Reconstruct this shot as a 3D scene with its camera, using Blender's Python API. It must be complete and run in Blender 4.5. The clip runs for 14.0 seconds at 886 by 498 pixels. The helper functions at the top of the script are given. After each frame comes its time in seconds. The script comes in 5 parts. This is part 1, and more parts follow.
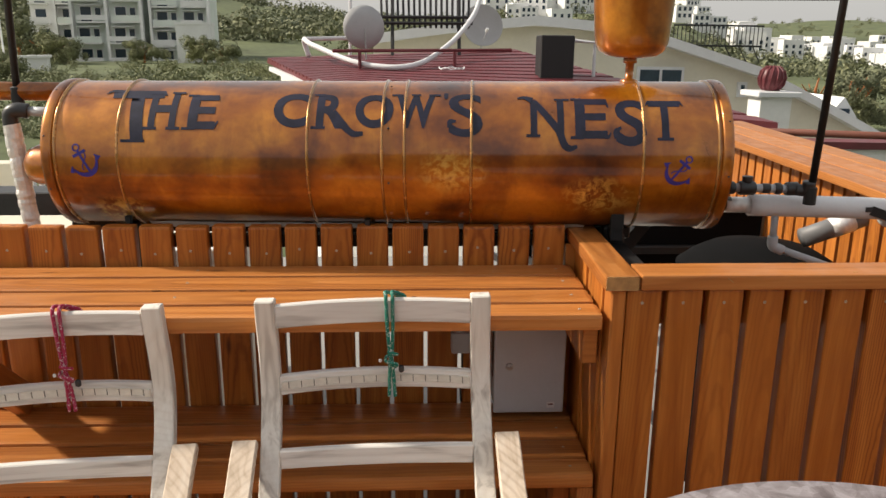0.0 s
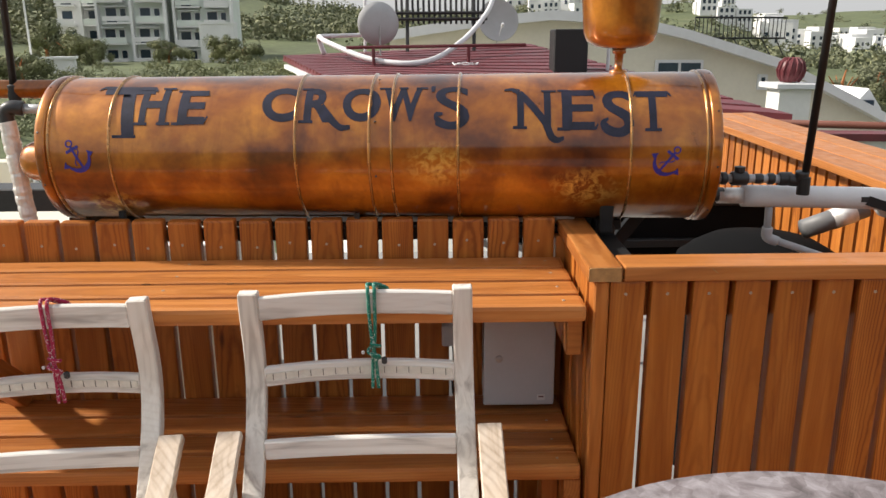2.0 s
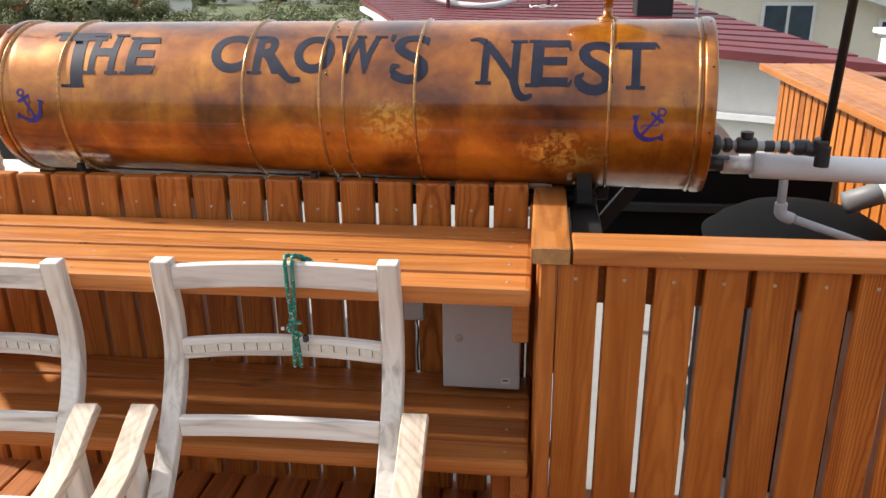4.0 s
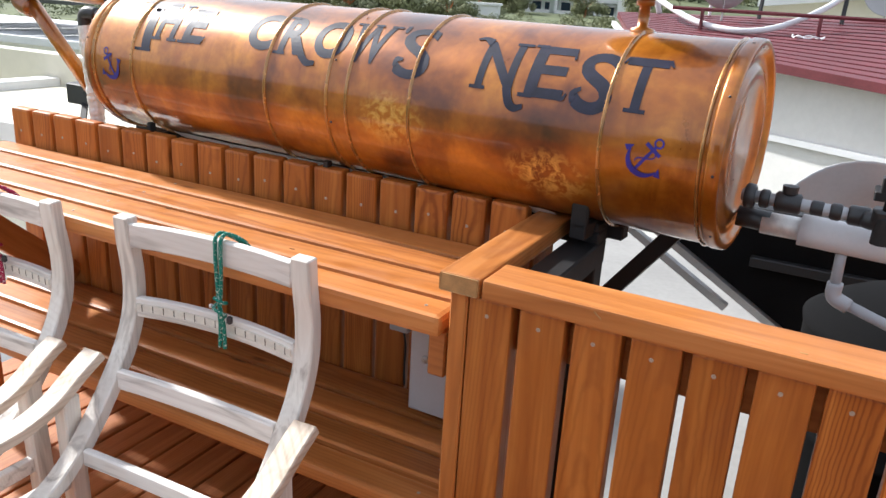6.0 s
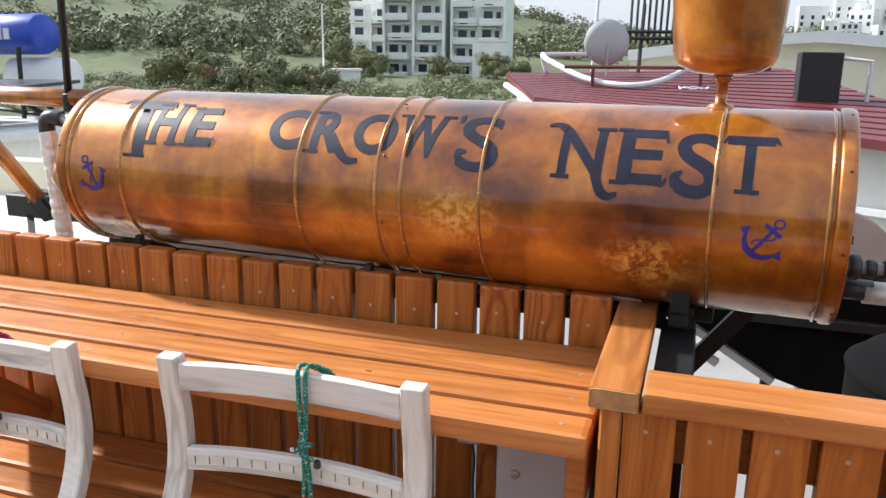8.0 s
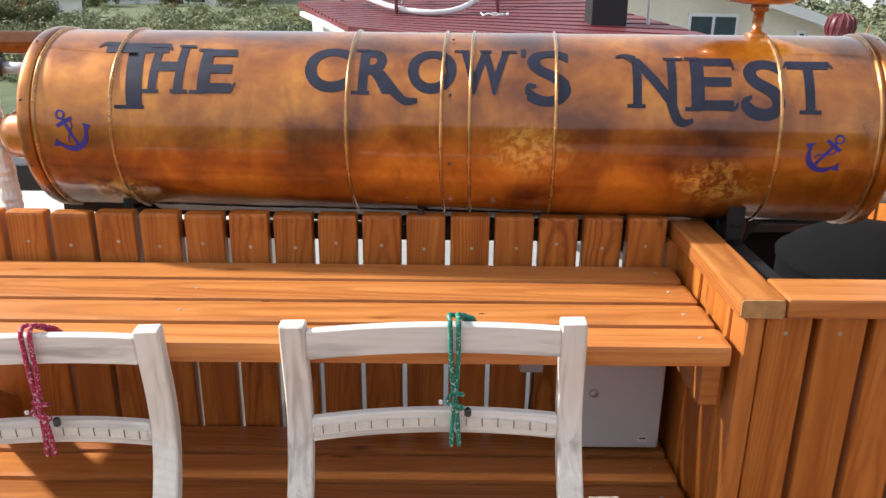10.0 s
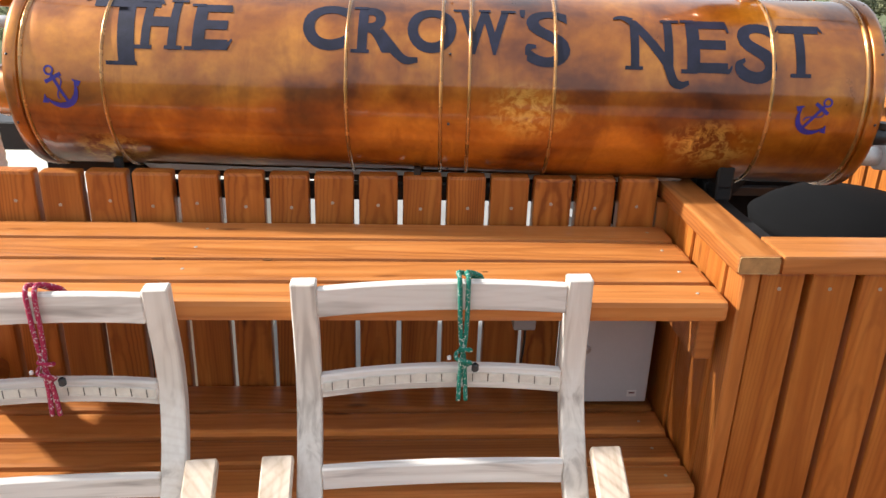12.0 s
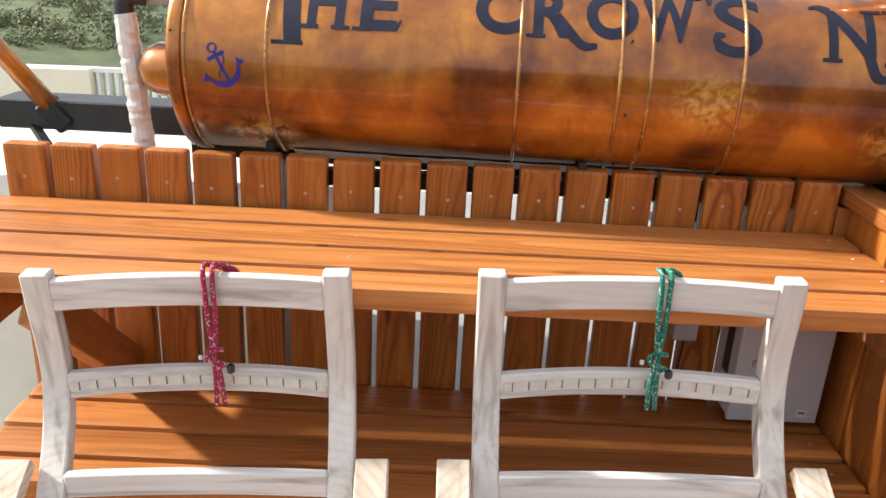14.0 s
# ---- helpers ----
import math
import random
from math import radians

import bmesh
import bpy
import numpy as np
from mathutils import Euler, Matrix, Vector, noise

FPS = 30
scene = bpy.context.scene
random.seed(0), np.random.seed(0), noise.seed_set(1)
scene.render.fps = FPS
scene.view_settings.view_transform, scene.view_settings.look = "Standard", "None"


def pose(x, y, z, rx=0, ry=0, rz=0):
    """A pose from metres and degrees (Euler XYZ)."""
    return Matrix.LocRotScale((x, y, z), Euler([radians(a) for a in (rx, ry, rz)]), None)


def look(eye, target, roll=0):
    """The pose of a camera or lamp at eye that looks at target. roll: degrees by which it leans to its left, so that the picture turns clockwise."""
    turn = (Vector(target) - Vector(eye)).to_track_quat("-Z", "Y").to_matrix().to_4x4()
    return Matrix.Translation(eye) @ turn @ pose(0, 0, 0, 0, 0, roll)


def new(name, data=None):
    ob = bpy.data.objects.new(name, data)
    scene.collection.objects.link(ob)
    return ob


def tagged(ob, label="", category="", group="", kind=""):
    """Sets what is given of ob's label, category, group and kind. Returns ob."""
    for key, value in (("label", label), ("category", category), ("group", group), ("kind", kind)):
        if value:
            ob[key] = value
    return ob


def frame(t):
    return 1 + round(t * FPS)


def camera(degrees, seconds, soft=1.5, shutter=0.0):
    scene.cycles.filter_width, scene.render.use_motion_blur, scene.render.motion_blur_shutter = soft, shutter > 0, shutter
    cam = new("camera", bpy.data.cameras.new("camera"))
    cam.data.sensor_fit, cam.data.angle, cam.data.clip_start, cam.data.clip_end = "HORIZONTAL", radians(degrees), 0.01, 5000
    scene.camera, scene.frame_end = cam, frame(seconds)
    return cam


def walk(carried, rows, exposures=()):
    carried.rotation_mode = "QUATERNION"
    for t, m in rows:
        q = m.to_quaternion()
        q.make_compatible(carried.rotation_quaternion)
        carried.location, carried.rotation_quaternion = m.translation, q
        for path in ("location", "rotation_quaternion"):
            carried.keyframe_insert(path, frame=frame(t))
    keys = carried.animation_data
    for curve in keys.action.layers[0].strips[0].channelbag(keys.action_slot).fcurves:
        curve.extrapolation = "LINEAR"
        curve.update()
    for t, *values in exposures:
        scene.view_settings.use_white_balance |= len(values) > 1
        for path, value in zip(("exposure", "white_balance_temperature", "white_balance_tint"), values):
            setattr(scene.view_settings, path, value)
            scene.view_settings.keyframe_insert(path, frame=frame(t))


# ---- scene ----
cam = camera(58.4, 14.0)
PATH = [
    (0, (0.054, 0.016, 1.514), (0.134, 1.94, 0.975), 0.4),
    (0.5, (0.054, 0.003, 1.519), (0.124, 1.927, 0.977), 0.2),
    (1, (0.055, -0.004, 1.516), (0.125, 1.921, 0.975), 0.3),
    (1.5, (0.078, -0.008, 1.513), (0.14, 1.916, 0.97), 0.1),
    (2, (0.153, 0.007, 1.504), (0.174, 1.93, 0.957), -0.4),
    (2.5, (0.204, 0.029, 1.496), (0.21, 1.946, 0.927), -0.5),
    (3, (0.225, 0.059, 1.49), (0.247, 1.965, 0.884), -0.1),
    (3.5, (0.346, 0.132, 1.501), (0.285, 2.019, 0.84), -0.6),
    (6, (1.146, 0.593, 1.461), (0.282, 2.272, 0.802), 3.4),
    (6.5, (1.155, 0.597, 1.445), (0.276, 2.289, 0.841), 4.0),
    (7, (1.117, 0.602, 1.501), (0.258, 2.308, 0.906), 2.0),
    (7.5, (0.951, 0.613, 1.5), (0.159, 2.366, 0.952), 0.8),
    (8, (0.662, 0.578, 1.491), (0.063, 2.418, 0.986), 0.6),
    (8.5, (0.414, 0.537, 1.498), (0.016, 2.426, 0.975), 0.2),
    (11, (-0.118, 0.477, 1.496), (-0.008, 2.334, 0.762), 1.6),
    (11.5, (-0.123, 0.471, 1.492), (-0.004, 2.326, 0.754), 1.8),
    (12, (-0.129, 0.467, 1.489), (-0.002, 2.319, 0.747), 1.9),
    (12.5, (-0.143, 0.461, 1.481), (-0.015, 2.315, 0.741), 2.2),
    (13, (-0.189, 0.458, 1.468), (-0.077, 2.314, 0.73), 2.5),
    (13.5, (-0.267, 0.455, 1.448), (-0.183, 2.315, 0.718), 2.8),
    (14, (-0.387, 0.55, 1.397), (-0.37, 2.423, 0.694), 2.9),
]
walk(cam, [(t, look(eye, target, roll)) for t, eye, target, roll in PATH],
     [(0.0, 0.04, 7150, 10), (2.0, 0.20, 6750, 10), (3.5, 0.44, 6600, 10), (6.0, 0.68, 6050, 10), (8.5, 0.58, 6050, 10), (11.0, 0.63, 6450, 10), (14.0, 0.63, 6350, 10)])

# ---- light ----
SUN_DIR = Vector((-0.80, 0.15, 0.58)).normalized()
world = bpy.data.worlds.new("sky")
scene.world = world
world.use_nodes = True
wn = world.node_tree.nodes
sky = wn.new("ShaderNodeTexSky")
sky.sky_type = "NISHITA"
sky.sun_disc = False
sky.sun_elevation = math.asin(SUN_DIR.z)
sky.sun_rotation = math.atan2(SUN_DIR.x, SUN_DIR.y)
sky.air_density, sky.dust_density, sky.ozone_density = 1.0, 4.0, 1.0
sky_soft = wn.new("ShaderNodeMixRGB")
sky_soft.inputs[0].default_value = 0.62
sky_soft.inputs[2].default_value = (8.5, 8.8, 9.2, 1)
world.node_tree.links.new(sky.outputs[0], sky_soft.inputs[1])
world.node_tree.links.new(sky_soft.outputs[0], wn["Background"].inputs[0])
wn["Background"].inputs[1].default_value = 0.094
sun = new("sun", bpy.data.lights.new("sun", "SUN"))
sun.data.energy, sun.data.angle, sun.data.color = 5.0, radians(3.0), (1.0, 0.95, 0.87)
sun.matrix_world = look(SUN_DIR * 30, (0, 0, 0))


# ---- materials ----
def material(name, build):
    m = bpy.data.materials.new(name)
    m.use_nodes = True
    nt = m.node_tree
    build(nt, nt.nodes["Principled BSDF"])
    return m


def node(nt, kind, **values):
    n = nt.nodes.new(kind)
    for key, value in values.items():
        n.inputs[key].default_value = value
    return n


def ramp(nt, fac, stops):
    r = nt.nodes.new("ShaderNodeValToRGB")
    e = r.color_ramp.elements
    while len(e) < len(stops):
        e.new(0.5)
    for el, (p, c) in zip(e, stops):
        el.position, el.color = p, (*c, 1)
    nt.links.new(fac, r.inputs[0])
    return r.outputs[0]


def coords(nt, scale, random_shift=True):
    tc = nt.nodes.new("ShaderNodeTexCoord")
    mp = nt.nodes.new("ShaderNodeMapping")
    mp.inputs["Scale"].default_value = scale
    nt.links.new(tc.outputs["Object"], mp.inputs[0])
    if random_shift:
        oi = nt.nodes.new("ShaderNodeObjectInfo")
        mu = nt.nodes.new("ShaderNodeMath")
        mu.operation = "MULTIPLY"
        mu.inputs[1].default_value = 37.0
        nt.links.new(oi.outputs["Random"], mu.inputs[0])
        nt.links.new(mu.outputs[0], mp.inputs["Location"])
    return mp.outputs[0]


def noise_tex(nt, vec, scale, detail=4.0, distortion=0.0, rough=0.55):
    n = node(nt, "ShaderNodeTexNoise", Scale=scale, Detail=detail, Distortion=distortion, Roughness=rough)
    nt.links.new(vec, n.inputs["Vector"])
    return n.outputs["Fac"]


def bump(nt, bsdf, height, strength, distance=0.002):
    b = node(nt, "ShaderNodeBump", Strength=strength, Distance=distance)
    nt.links.new(height, b.inputs["Height"])
    nt.links.new(b.outputs[0], bsdf.inputs["Normal"])


def mix(nt, a, b, fac, mode="MIX"):
    m = nt.nodes.new("ShaderNodeMixRGB")
    m.blend_type = mode
    for value, socket in ((fac, m.inputs[0]), (a, m.inputs[1]), (b, m.inputs[2])):
        if isinstance(value, (int, float)):
            socket.default_value = value
        elif isinstance(value, tuple):
            socket.default_value = (*value, 1)
        else:
            nt.links.new(value, socket)
    return m.outputs[0]


def wood_build(dark, mid, light, rough, vary, knots=True, grain=1.0, along="x", line_depth=0.6):
    """Grain runs along one local axis of a board."""
    def turn(v):
        return v if along == "x" else (v[1], v[2], v[0]) if along == "z" else (v[1], v[0], v[2])

    def build(nt, b):
        v = coords(nt, (1.0, 1.0, 1.0))
        vs = coords(nt, turn((0.9, 16.0, 16.0)))
        broad = noise_tex(nt, vs, 1.6, 3.0, 1.2)
        oi = nt.nodes.new("ShaderNodeObjectInfo")

        def pick(k, low, high):
            """A number between low and high, of its own for each board."""
            m1 = nt.nodes.new("ShaderNodeMath")
            m1.operation, m1.inputs[1].default_value = "MULTIPLY", k
            m2 = nt.nodes.new("ShaderNodeMath")
            m2.operation = "FRACT"
            m3 = nt.nodes.new("ShaderNodeMapRange")
            m3.inputs["To Min"].default_value, m3.inputs["To Max"].default_value = low, high
            nt.links.new(oi.outputs["Random"], m1.inputs[0])
            nt.links.new(m1.outputs[0], m2.inputs[0])
            nt.links.new(m2.outputs[0], m3.inputs["Value"])
            return m3.outputs[0]

        # growth rings round an axis that runs slightly askew to the board
        tc = nt.nodes.new("ShaderNodeTexCoord")
        sep, com, shift = nt.nodes.new("ShaderNodeSeparateXYZ"), nt.nodes.new("ShaderNodeCombineXYZ"), nt.nodes.new("ShaderNodeCombineXYZ")
        nt.links.new(tc.outputs["Object"], sep.inputs[0])
        order = {"x": "XYZ", "z": "ZXY", "y": "YXZ"}[along]
        for i, axis_name in enumerate(order):
            nt.links.new(sep.outputs[axis_name], com.inputs[i])
        for i, value in enumerate((pick(9.0, -0.6, 0.6), pick(17.0, -0.07, 0.07), pick(31.0, 0.03, 0.12))):
            nt.links.new(value, shift.inputs[i])
        tilt_map = nt.nodes.new("ShaderNodeMapping")
        tilt_map.inputs["Rotation"].default_value = (0.0, radians(1.3), radians(0.9))
        nt.links.new(com.outputs[0], tilt_map.inputs[0])
        nt.links.new(shift.outputs[0], tilt_map.inputs["Location"])
        w = node(nt, "ShaderNodeTexWave", Scale=26.0 * grain, Distortion=2.2, Detail=2.0)
        w.wave_type, w.rings_direction = "RINGS", "X"
        w.inputs["Detail Scale"].default_value = 0.35
        nt.links.new(tilt_map.outputs[0], w.inputs["Vector"])
        fine = noise_tex(nt, coords(nt, turn((5.0, 260.0, 260.0))), 1.0, 2.0)
        base = ramp(nt, broad, [(0.25, dark), (0.5, mid), (0.75, light)])
        lines = ramp(nt, w.outputs["Fac"], [(0.0, (0.58, 0.46, 0.36)), (0.42, (1.0, 1.0, 1.0)), (1.0, (1.10, 1.08, 1.04))])
        skew = nt.nodes.new("ShaderNodeMath")
        skew.operation, skew.inputs[1].default_value = "POWER", 2.4
        nt.links.new(pick(47.0, 0.32, 1.0), skew.inputs[0])
        depth_of = nt.nodes.new("ShaderNodeMath")
        depth_of.operation, depth_of.inputs[1].default_value = "MULTIPLY", line_depth
        nt.links.new(skew.outputs[0], depth_of.inputs[0])
        c = mix(nt, base, lines, depth_of.outputs[0], "MULTIPLY")
        fr = ramp(nt, fine, [(0.3, (0.82, 0.8, 0.76)), (0.7, (1.05, 1.04, 1.02))])
        c = mix(nt, c, fr, 0.16, "MULTIPLY")
        if knots:
            vo = node(nt, "ShaderNodeTexVoronoi", Scale=1.0)
            nt.links.new(coords(nt, turn((2.6, 9.0, 9.0))), vo.inputs["Vector"])
            kn = ramp(nt, vo.outputs["Distance"], [(0.03, (0.22, 0.14, 0.09)), (0.10, (1, 1, 1))])
            c = mix(nt, c, kn, 0.75, "MULTIPLY")
        tone = ramp(nt, oi.outputs["Random"], [(0.0, (1 - vary, 1 - vary * 1.1, 1 - vary * 1.2)), (1.0, (1 + vary, 1 + vary, 1 + vary))])
        c = mix(nt, c, tone, 1.0, "MULTIPLY")
        nt.links.new(c, b.inputs["Base Color"])
        b.inputs["Specular IOR Level"].default_value = 0.4
        rr = ramp(nt, noise_tex(nt, v, 14.0), [(0.3, (rough - 0.1,) * 3), (0.7, (rough + 0.12,) * 3)])
        nt.links.new(rr, b.inputs["Roughness"])
        bump(nt, b, mix(nt, fine, w.outputs["Fac"], 0.5), 0.22, 0.0012)
    return build


stained = material("stained_pine", wood_build((0.33, 0.112, 0.027), (0.44, 0.163, 0.042), (0.52, 0.215, 0.064), 0.42, 0.14, grain=1.5, line_depth=0.5))
stained_up = material("stained_pine_post", wood_build((0.33, 0.105, 0.022), (0.44, 0.155, 0.034), (0.53, 0.212, 0.054), 0.46, 0.12, grain=1.3, along="z", line_depth=0.5))
# finer rings, and a darker pine tone that holds the upright faces' shade
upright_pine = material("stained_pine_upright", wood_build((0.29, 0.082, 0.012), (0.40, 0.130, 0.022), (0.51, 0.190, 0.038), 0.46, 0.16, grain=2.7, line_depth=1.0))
deckwood = material("deck_pine", wood_build((0.29, 0.090, 0.027), (0.41, 0.145, 0.045), (0.51, 0.20, 0.068), 0.5, 0.18, grain=1.4))
bleached = material("bleached_wood", wood_build((0.30, 0.27, 0.25), (0.72, 0.69, 0.66), (0.80, 0.78, 0.76), 0.62, 0.05, knots=False, grain=1.6, line_depth=0.16))
bleached_up = material("bleached_wood_upright", wood_build((0.33, 0.29, 0.26), (0.69, 0.65, 0.60), (0.79, 0.76, 0.72), 0.62, 0.05, knots=False, grain=1.6, along="z", line_depth=0.16))
armwood = material("bare_wood", wood_build((0.42, 0.32, 0.23), (0.62, 0.51, 0.41), (0.70, 0.61, 0.52), 0.55, 0.06, knots=False, along="y", line_depth=0.4))



def plain(color, rough=0.5, metal=0.0, var=0.12, scale=8.0, coat=0.0, bump_strength=0.1):
    def build(nt, b):
        v = coords(nt, (1, 1, 1))
        n = noise_tex(nt, v, scale, 6.0)
        c = ramp(nt, n, [(0.25, tuple(x * (1 - var) for x in color)), (0.75, tuple(min(1, x * (1 + var)) for x in color))])
        fine = noise_tex(nt, v, scale * 14, 3.0)
        c = mix(nt, c, ramp(nt, fine, [(0.35, (1 - var * 0.6,) * 3), (0.65, (1, 1, 1))]), 0.8, "MULTIPLY")
        nt.links.new(c, b.inputs["Base Color"])
        nt.links.new(ramp(nt, n, [(0.2, (max(0, rough - 0.08),) * 3), (0.8, (min(1, rough + 0.1),) * 3)]), b.inputs["Roughness"])
        b.inputs["Metallic"].default_value = metal
        b.inputs["Coat Weight"].default_value = coat
        bump(nt, b, fine, bump_strength, 0.001)
    return build


def copper_build(patches=()):
    """Varnished, unevenly browned copper-coloured paint, with sponged golden patches."""
    def build(nt, b):
        tc = nt.nodes.new("ShaderNodeTexCoord")
        v = tc.outputs["Object"]
        mp = nt.nodes.new("ShaderNodeMapping")
        mp.inputs["Scale"].default_value = (2.0, 2.5, 2.5)
        nt.links.new(v, mp.inputs[0])
        big = noise_tex(nt, mp.outputs[0], 2.4, 4.0, 0.25, 0.55)
        mid = noise_tex(nt, v, 10.0, 5.0, 0.2, 0.6)
        fine = noise_tex(nt, v, 85.0, 4.0)
        c = ramp(nt, big, [(0.26, (0.075, 0.016, 0.001)), (0.38, (0.185, 0.045, 0.002)), (0.50, (0.355, 0.105, 0.005)), (0.66, (0.56, 0.212, 0.017))])
        c = mix(nt, c, ramp(nt, mid, [(0.32, (0.50, 0.37, 0.27)), (0.50, (1.0, 1.0, 1.0)), (0.72, (1.16, 1.14, 1.10))]), 0.5, "MULTIPLY")
        runs = nt.nodes.new("ShaderNodeMapping")
        runs.inputs["Scale"].default_value = (15.0, 4.5, 4.5)
        nt.links.new(v, runs.inputs[0])
        drip = noise_tex(nt, runs.outputs[0], 1.0, 5.0, 0.4, 0.6)
        c = mix(nt, c, ramp(nt, drip, [(0.36, (0.40, 0.28, 0.18)), (0.49, (1.0, 1.0, 1.0)), (0.75, (1.12, 1.10, 1.05))]), 0.42, "MULTIPLY")
        c = mix(nt, c, ramp(nt, fine, [(0.3, (0.85, 0.82, 0.78)), (0.7, (1.06, 1.06, 1.05))]), 0.6, "MULTIPLY")
        for place, size in patches:
            pm = nt.nodes.new("ShaderNodeMapping")
            pm.vector_type = "TEXTURE"
            pm.inputs["Location"].default_value, pm.inputs["Scale"].default_value = place, size
            nt.links.new(v, pm.inputs[0])
            ball = nt.nodes.new("ShaderNodeVectorMath")
            ball.operation = "LENGTH"
            nt.links.new(pm.outputs[0], ball.inputs[0])
            sponge = noise_tex(nt, v, 42.0, 4.0, 0.5, 0.65)
            edge = ramp(nt, ball.outputs["Value"], [(0.35, (1, 1, 1)), (1.0, (0, 0, 0))])
            spots = ramp(nt, sponge, [(0.44, (0, 0, 0)), (0.60, (1, 1, 1))])
            c = mix(nt, c, (0.72, 0.42, 0.09), mix(nt, edge, spots, 1.0, "MULTIPLY"))
        nt.links.new(c, b.inputs["Base Color"])
        b.inputs["Metallic"].default_value = 0.42
        nt.links.new(ramp(nt, mid, [(0.25, (0.26,) * 3), (0.75, (0.44,) * 3)]), b.inputs["Roughness"])
        b.inputs["Coat Weight"].default_value = 1.0
        b.inputs["Coat IOR"].default_value = 1.5
        nt.links.new(ramp(nt, fine, [(0.3, (0.07,) * 3), (0.7, (0.13,) * 3)]), b.inputs["Coat Roughness"])
        bump(nt, b, big, 0.2, 0.008)
        dents = node(nt, "ShaderNodeBump", Strength=0.2, Distance=0.006)
        nt.links.new(mix(nt, big, mid, 0.35), dents.inputs["Height"])
        nt.links.new(dents.outputs[0], b.inputs["Coat Normal"])
    return build


copper = material("browned_copper", copper_build())
tank_copper = material("browned_copper_tank", copper_build((((1.15, -0.21, -0.02), (0.11, 0.10, 0.07)), ((1.56, -0.19, -0.09), (0.12, 0.10, 0.07)), ((0.20, -0.16, -0.15), (0.10, 0.10, 0.06)))))
# ribs are copper like the tank; lighter colour carries their bright highlights
rib_highlight = material("rib_highlight", plain((0.46, 0.22, 0.06), 0.24, 0.6, 0.4, 24.0, 1.0))
black_steel = material("black_steel", plain((0.012, 0.0125, 0.014), 0.55, 0.0, 0.3))
matt_black = material("matt_black", plain((0.006, 0.006, 0.0065), 0.9, 0.0, 0.3))
matt_black.node_tree.nodes["Principled BSDF"].inputs["Specular IOR Level"].default_value = 0.08
dark_plastic = material("dark_plastic", plain((0.03, 0.032, 0.036), 0.4, 0.0, 0.25))
letter_paint = material("letter_paint", plain((0.014, 0.015, 0.036), 0.5, 0.0, 0.45, 30.0, 0.4))
letter_paint.node_tree.nodes["Principled BSDF"].inputs["Coat Roughness"].default_value = 0.12
letter_paint.node_tree.nodes["Principled BSDF"].inputs["Coat IOR"].default_value = 1.5
letter_paint.node_tree.nodes["Principled BSDF"].inputs["Specular IOR Level"].default_value = 0.2
blue_paint = material("blue_paint", plain((0.035, 0.028, 0.30), 0.45, 0.0, 0.3, 40.0))
white_foam = material("white_foam", plain((0.70, 0.70, 0.72), 0.6, 0.0, 0.06))
foil = material("crinkled_foil", plain((0.84, 0.83, 0.82), 0.34, 0.5, 0.18, 60.0, 0.0, 1.0))
grey_plastic = material("grey_plastic", plain((0.42, 0.44, 0.47), 0.4, 0.0, 0.06))
dull_pipe = material("dull_grey_pipe", plain((0.15, 0.15, 0.155), 0.5, 0.0, 0.1))
cabinet_grey = material("cabinet_grey", plain((0.50, 0.53, 0.57), 0.45, 0.0, 0.05))
zinc = material("galvanised_steel", plain((0.45, 0.45, 0.45), 0.4, 0.8, 0.2))
white_wall = material("white_render", plain((0.79, 0.78, 0.75), 0.85, 0.0, 0.08, 1.2))
cream_wall = material("cream_render", plain((0.66, 0.625, 0.52), 0.85, 0.0, 0.08, 1.2))
pale_green = material("pale_green_render", plain((0.72, 0.77, 0.72), 0.85, 0.0, 0.08, 0.4))
far_white = material("far_white_render", plain((0.80, 0.80, 0.79), 0.9, 0.0, 0.08, 0.3))
concrete = material("grey_concrete", plain((0.21, 0.21, 0.205), 0.85, 0.0, 0.15, 2.0))
pale_screed = material("pale_screed", plain((0.29, 0.285, 0.275), 0.8, 0.0, 0.15, 2.0))
maroon_brown = material("maroon_brown_paint", plain((0.17, 0.06, 0.04), 0.45, 0.0, 0.15, 4.0))
maroon = material("maroon_sheet", plain((0.145, 0.025, 0.032), 0.5, 0.0, 0.25, 3.0))
dish_grey = material("dish_grey", plain((0.42, 0.42, 0.43), 0.55, 0.0, 0.08, 4.0))
collector_dark = material("collector_dark", plain((0.060, 0.064, 0.068), 0.30, 0.0, 0.3, 3.0))
window_glass = material("window_glass", plain((0.03, 0.05, 0.075), 0.12, 0.0, 0.2))
white_sheet = material("white_sheet", plain((0.68, 0.69, 0.70), 0.6, 0.0, 0.05))
blue_sign = material("blue_tank_paint", plain((0.02, 0.06, 0.42), 0.4, 0.0, 0.1))
tape = material("sewn_tape", plain((0.70, 0.665, 0.60), 0.8, 0.0, 0.12, 60.0))
tick = material("staple_dark", plain((0.16, 0.15, 0.13), 0.5, 0.3, 0.2))
screw_metal = material("screw_metal", plain((0.46, 0.40, 0.33), 0.45, 0.4, 0.15))


def rope_build(base, fleck):
    def build(nt, b):
        w = node(nt, "ShaderNodeTexChecker", Scale=170.0)
        nt.links.new(coords(nt, (1, 1, 1.4), False), w.inputs["Vector"])
        n = noise_tex(nt, coords(nt, (1, 1, 1), False), 230.0, 1.0)
        f = ramp(nt, n, [(0.58, (0, 0, 0)), (0.64, (1, 1, 1))])
        nt.links.new(mix(nt, base, fleck, f), b.inputs["Base Color"])
        b.inputs["Roughness"].default_value = 0.8
        bump(nt, b, w.outputs["Fac"], 0.6, 0.001)
    return build


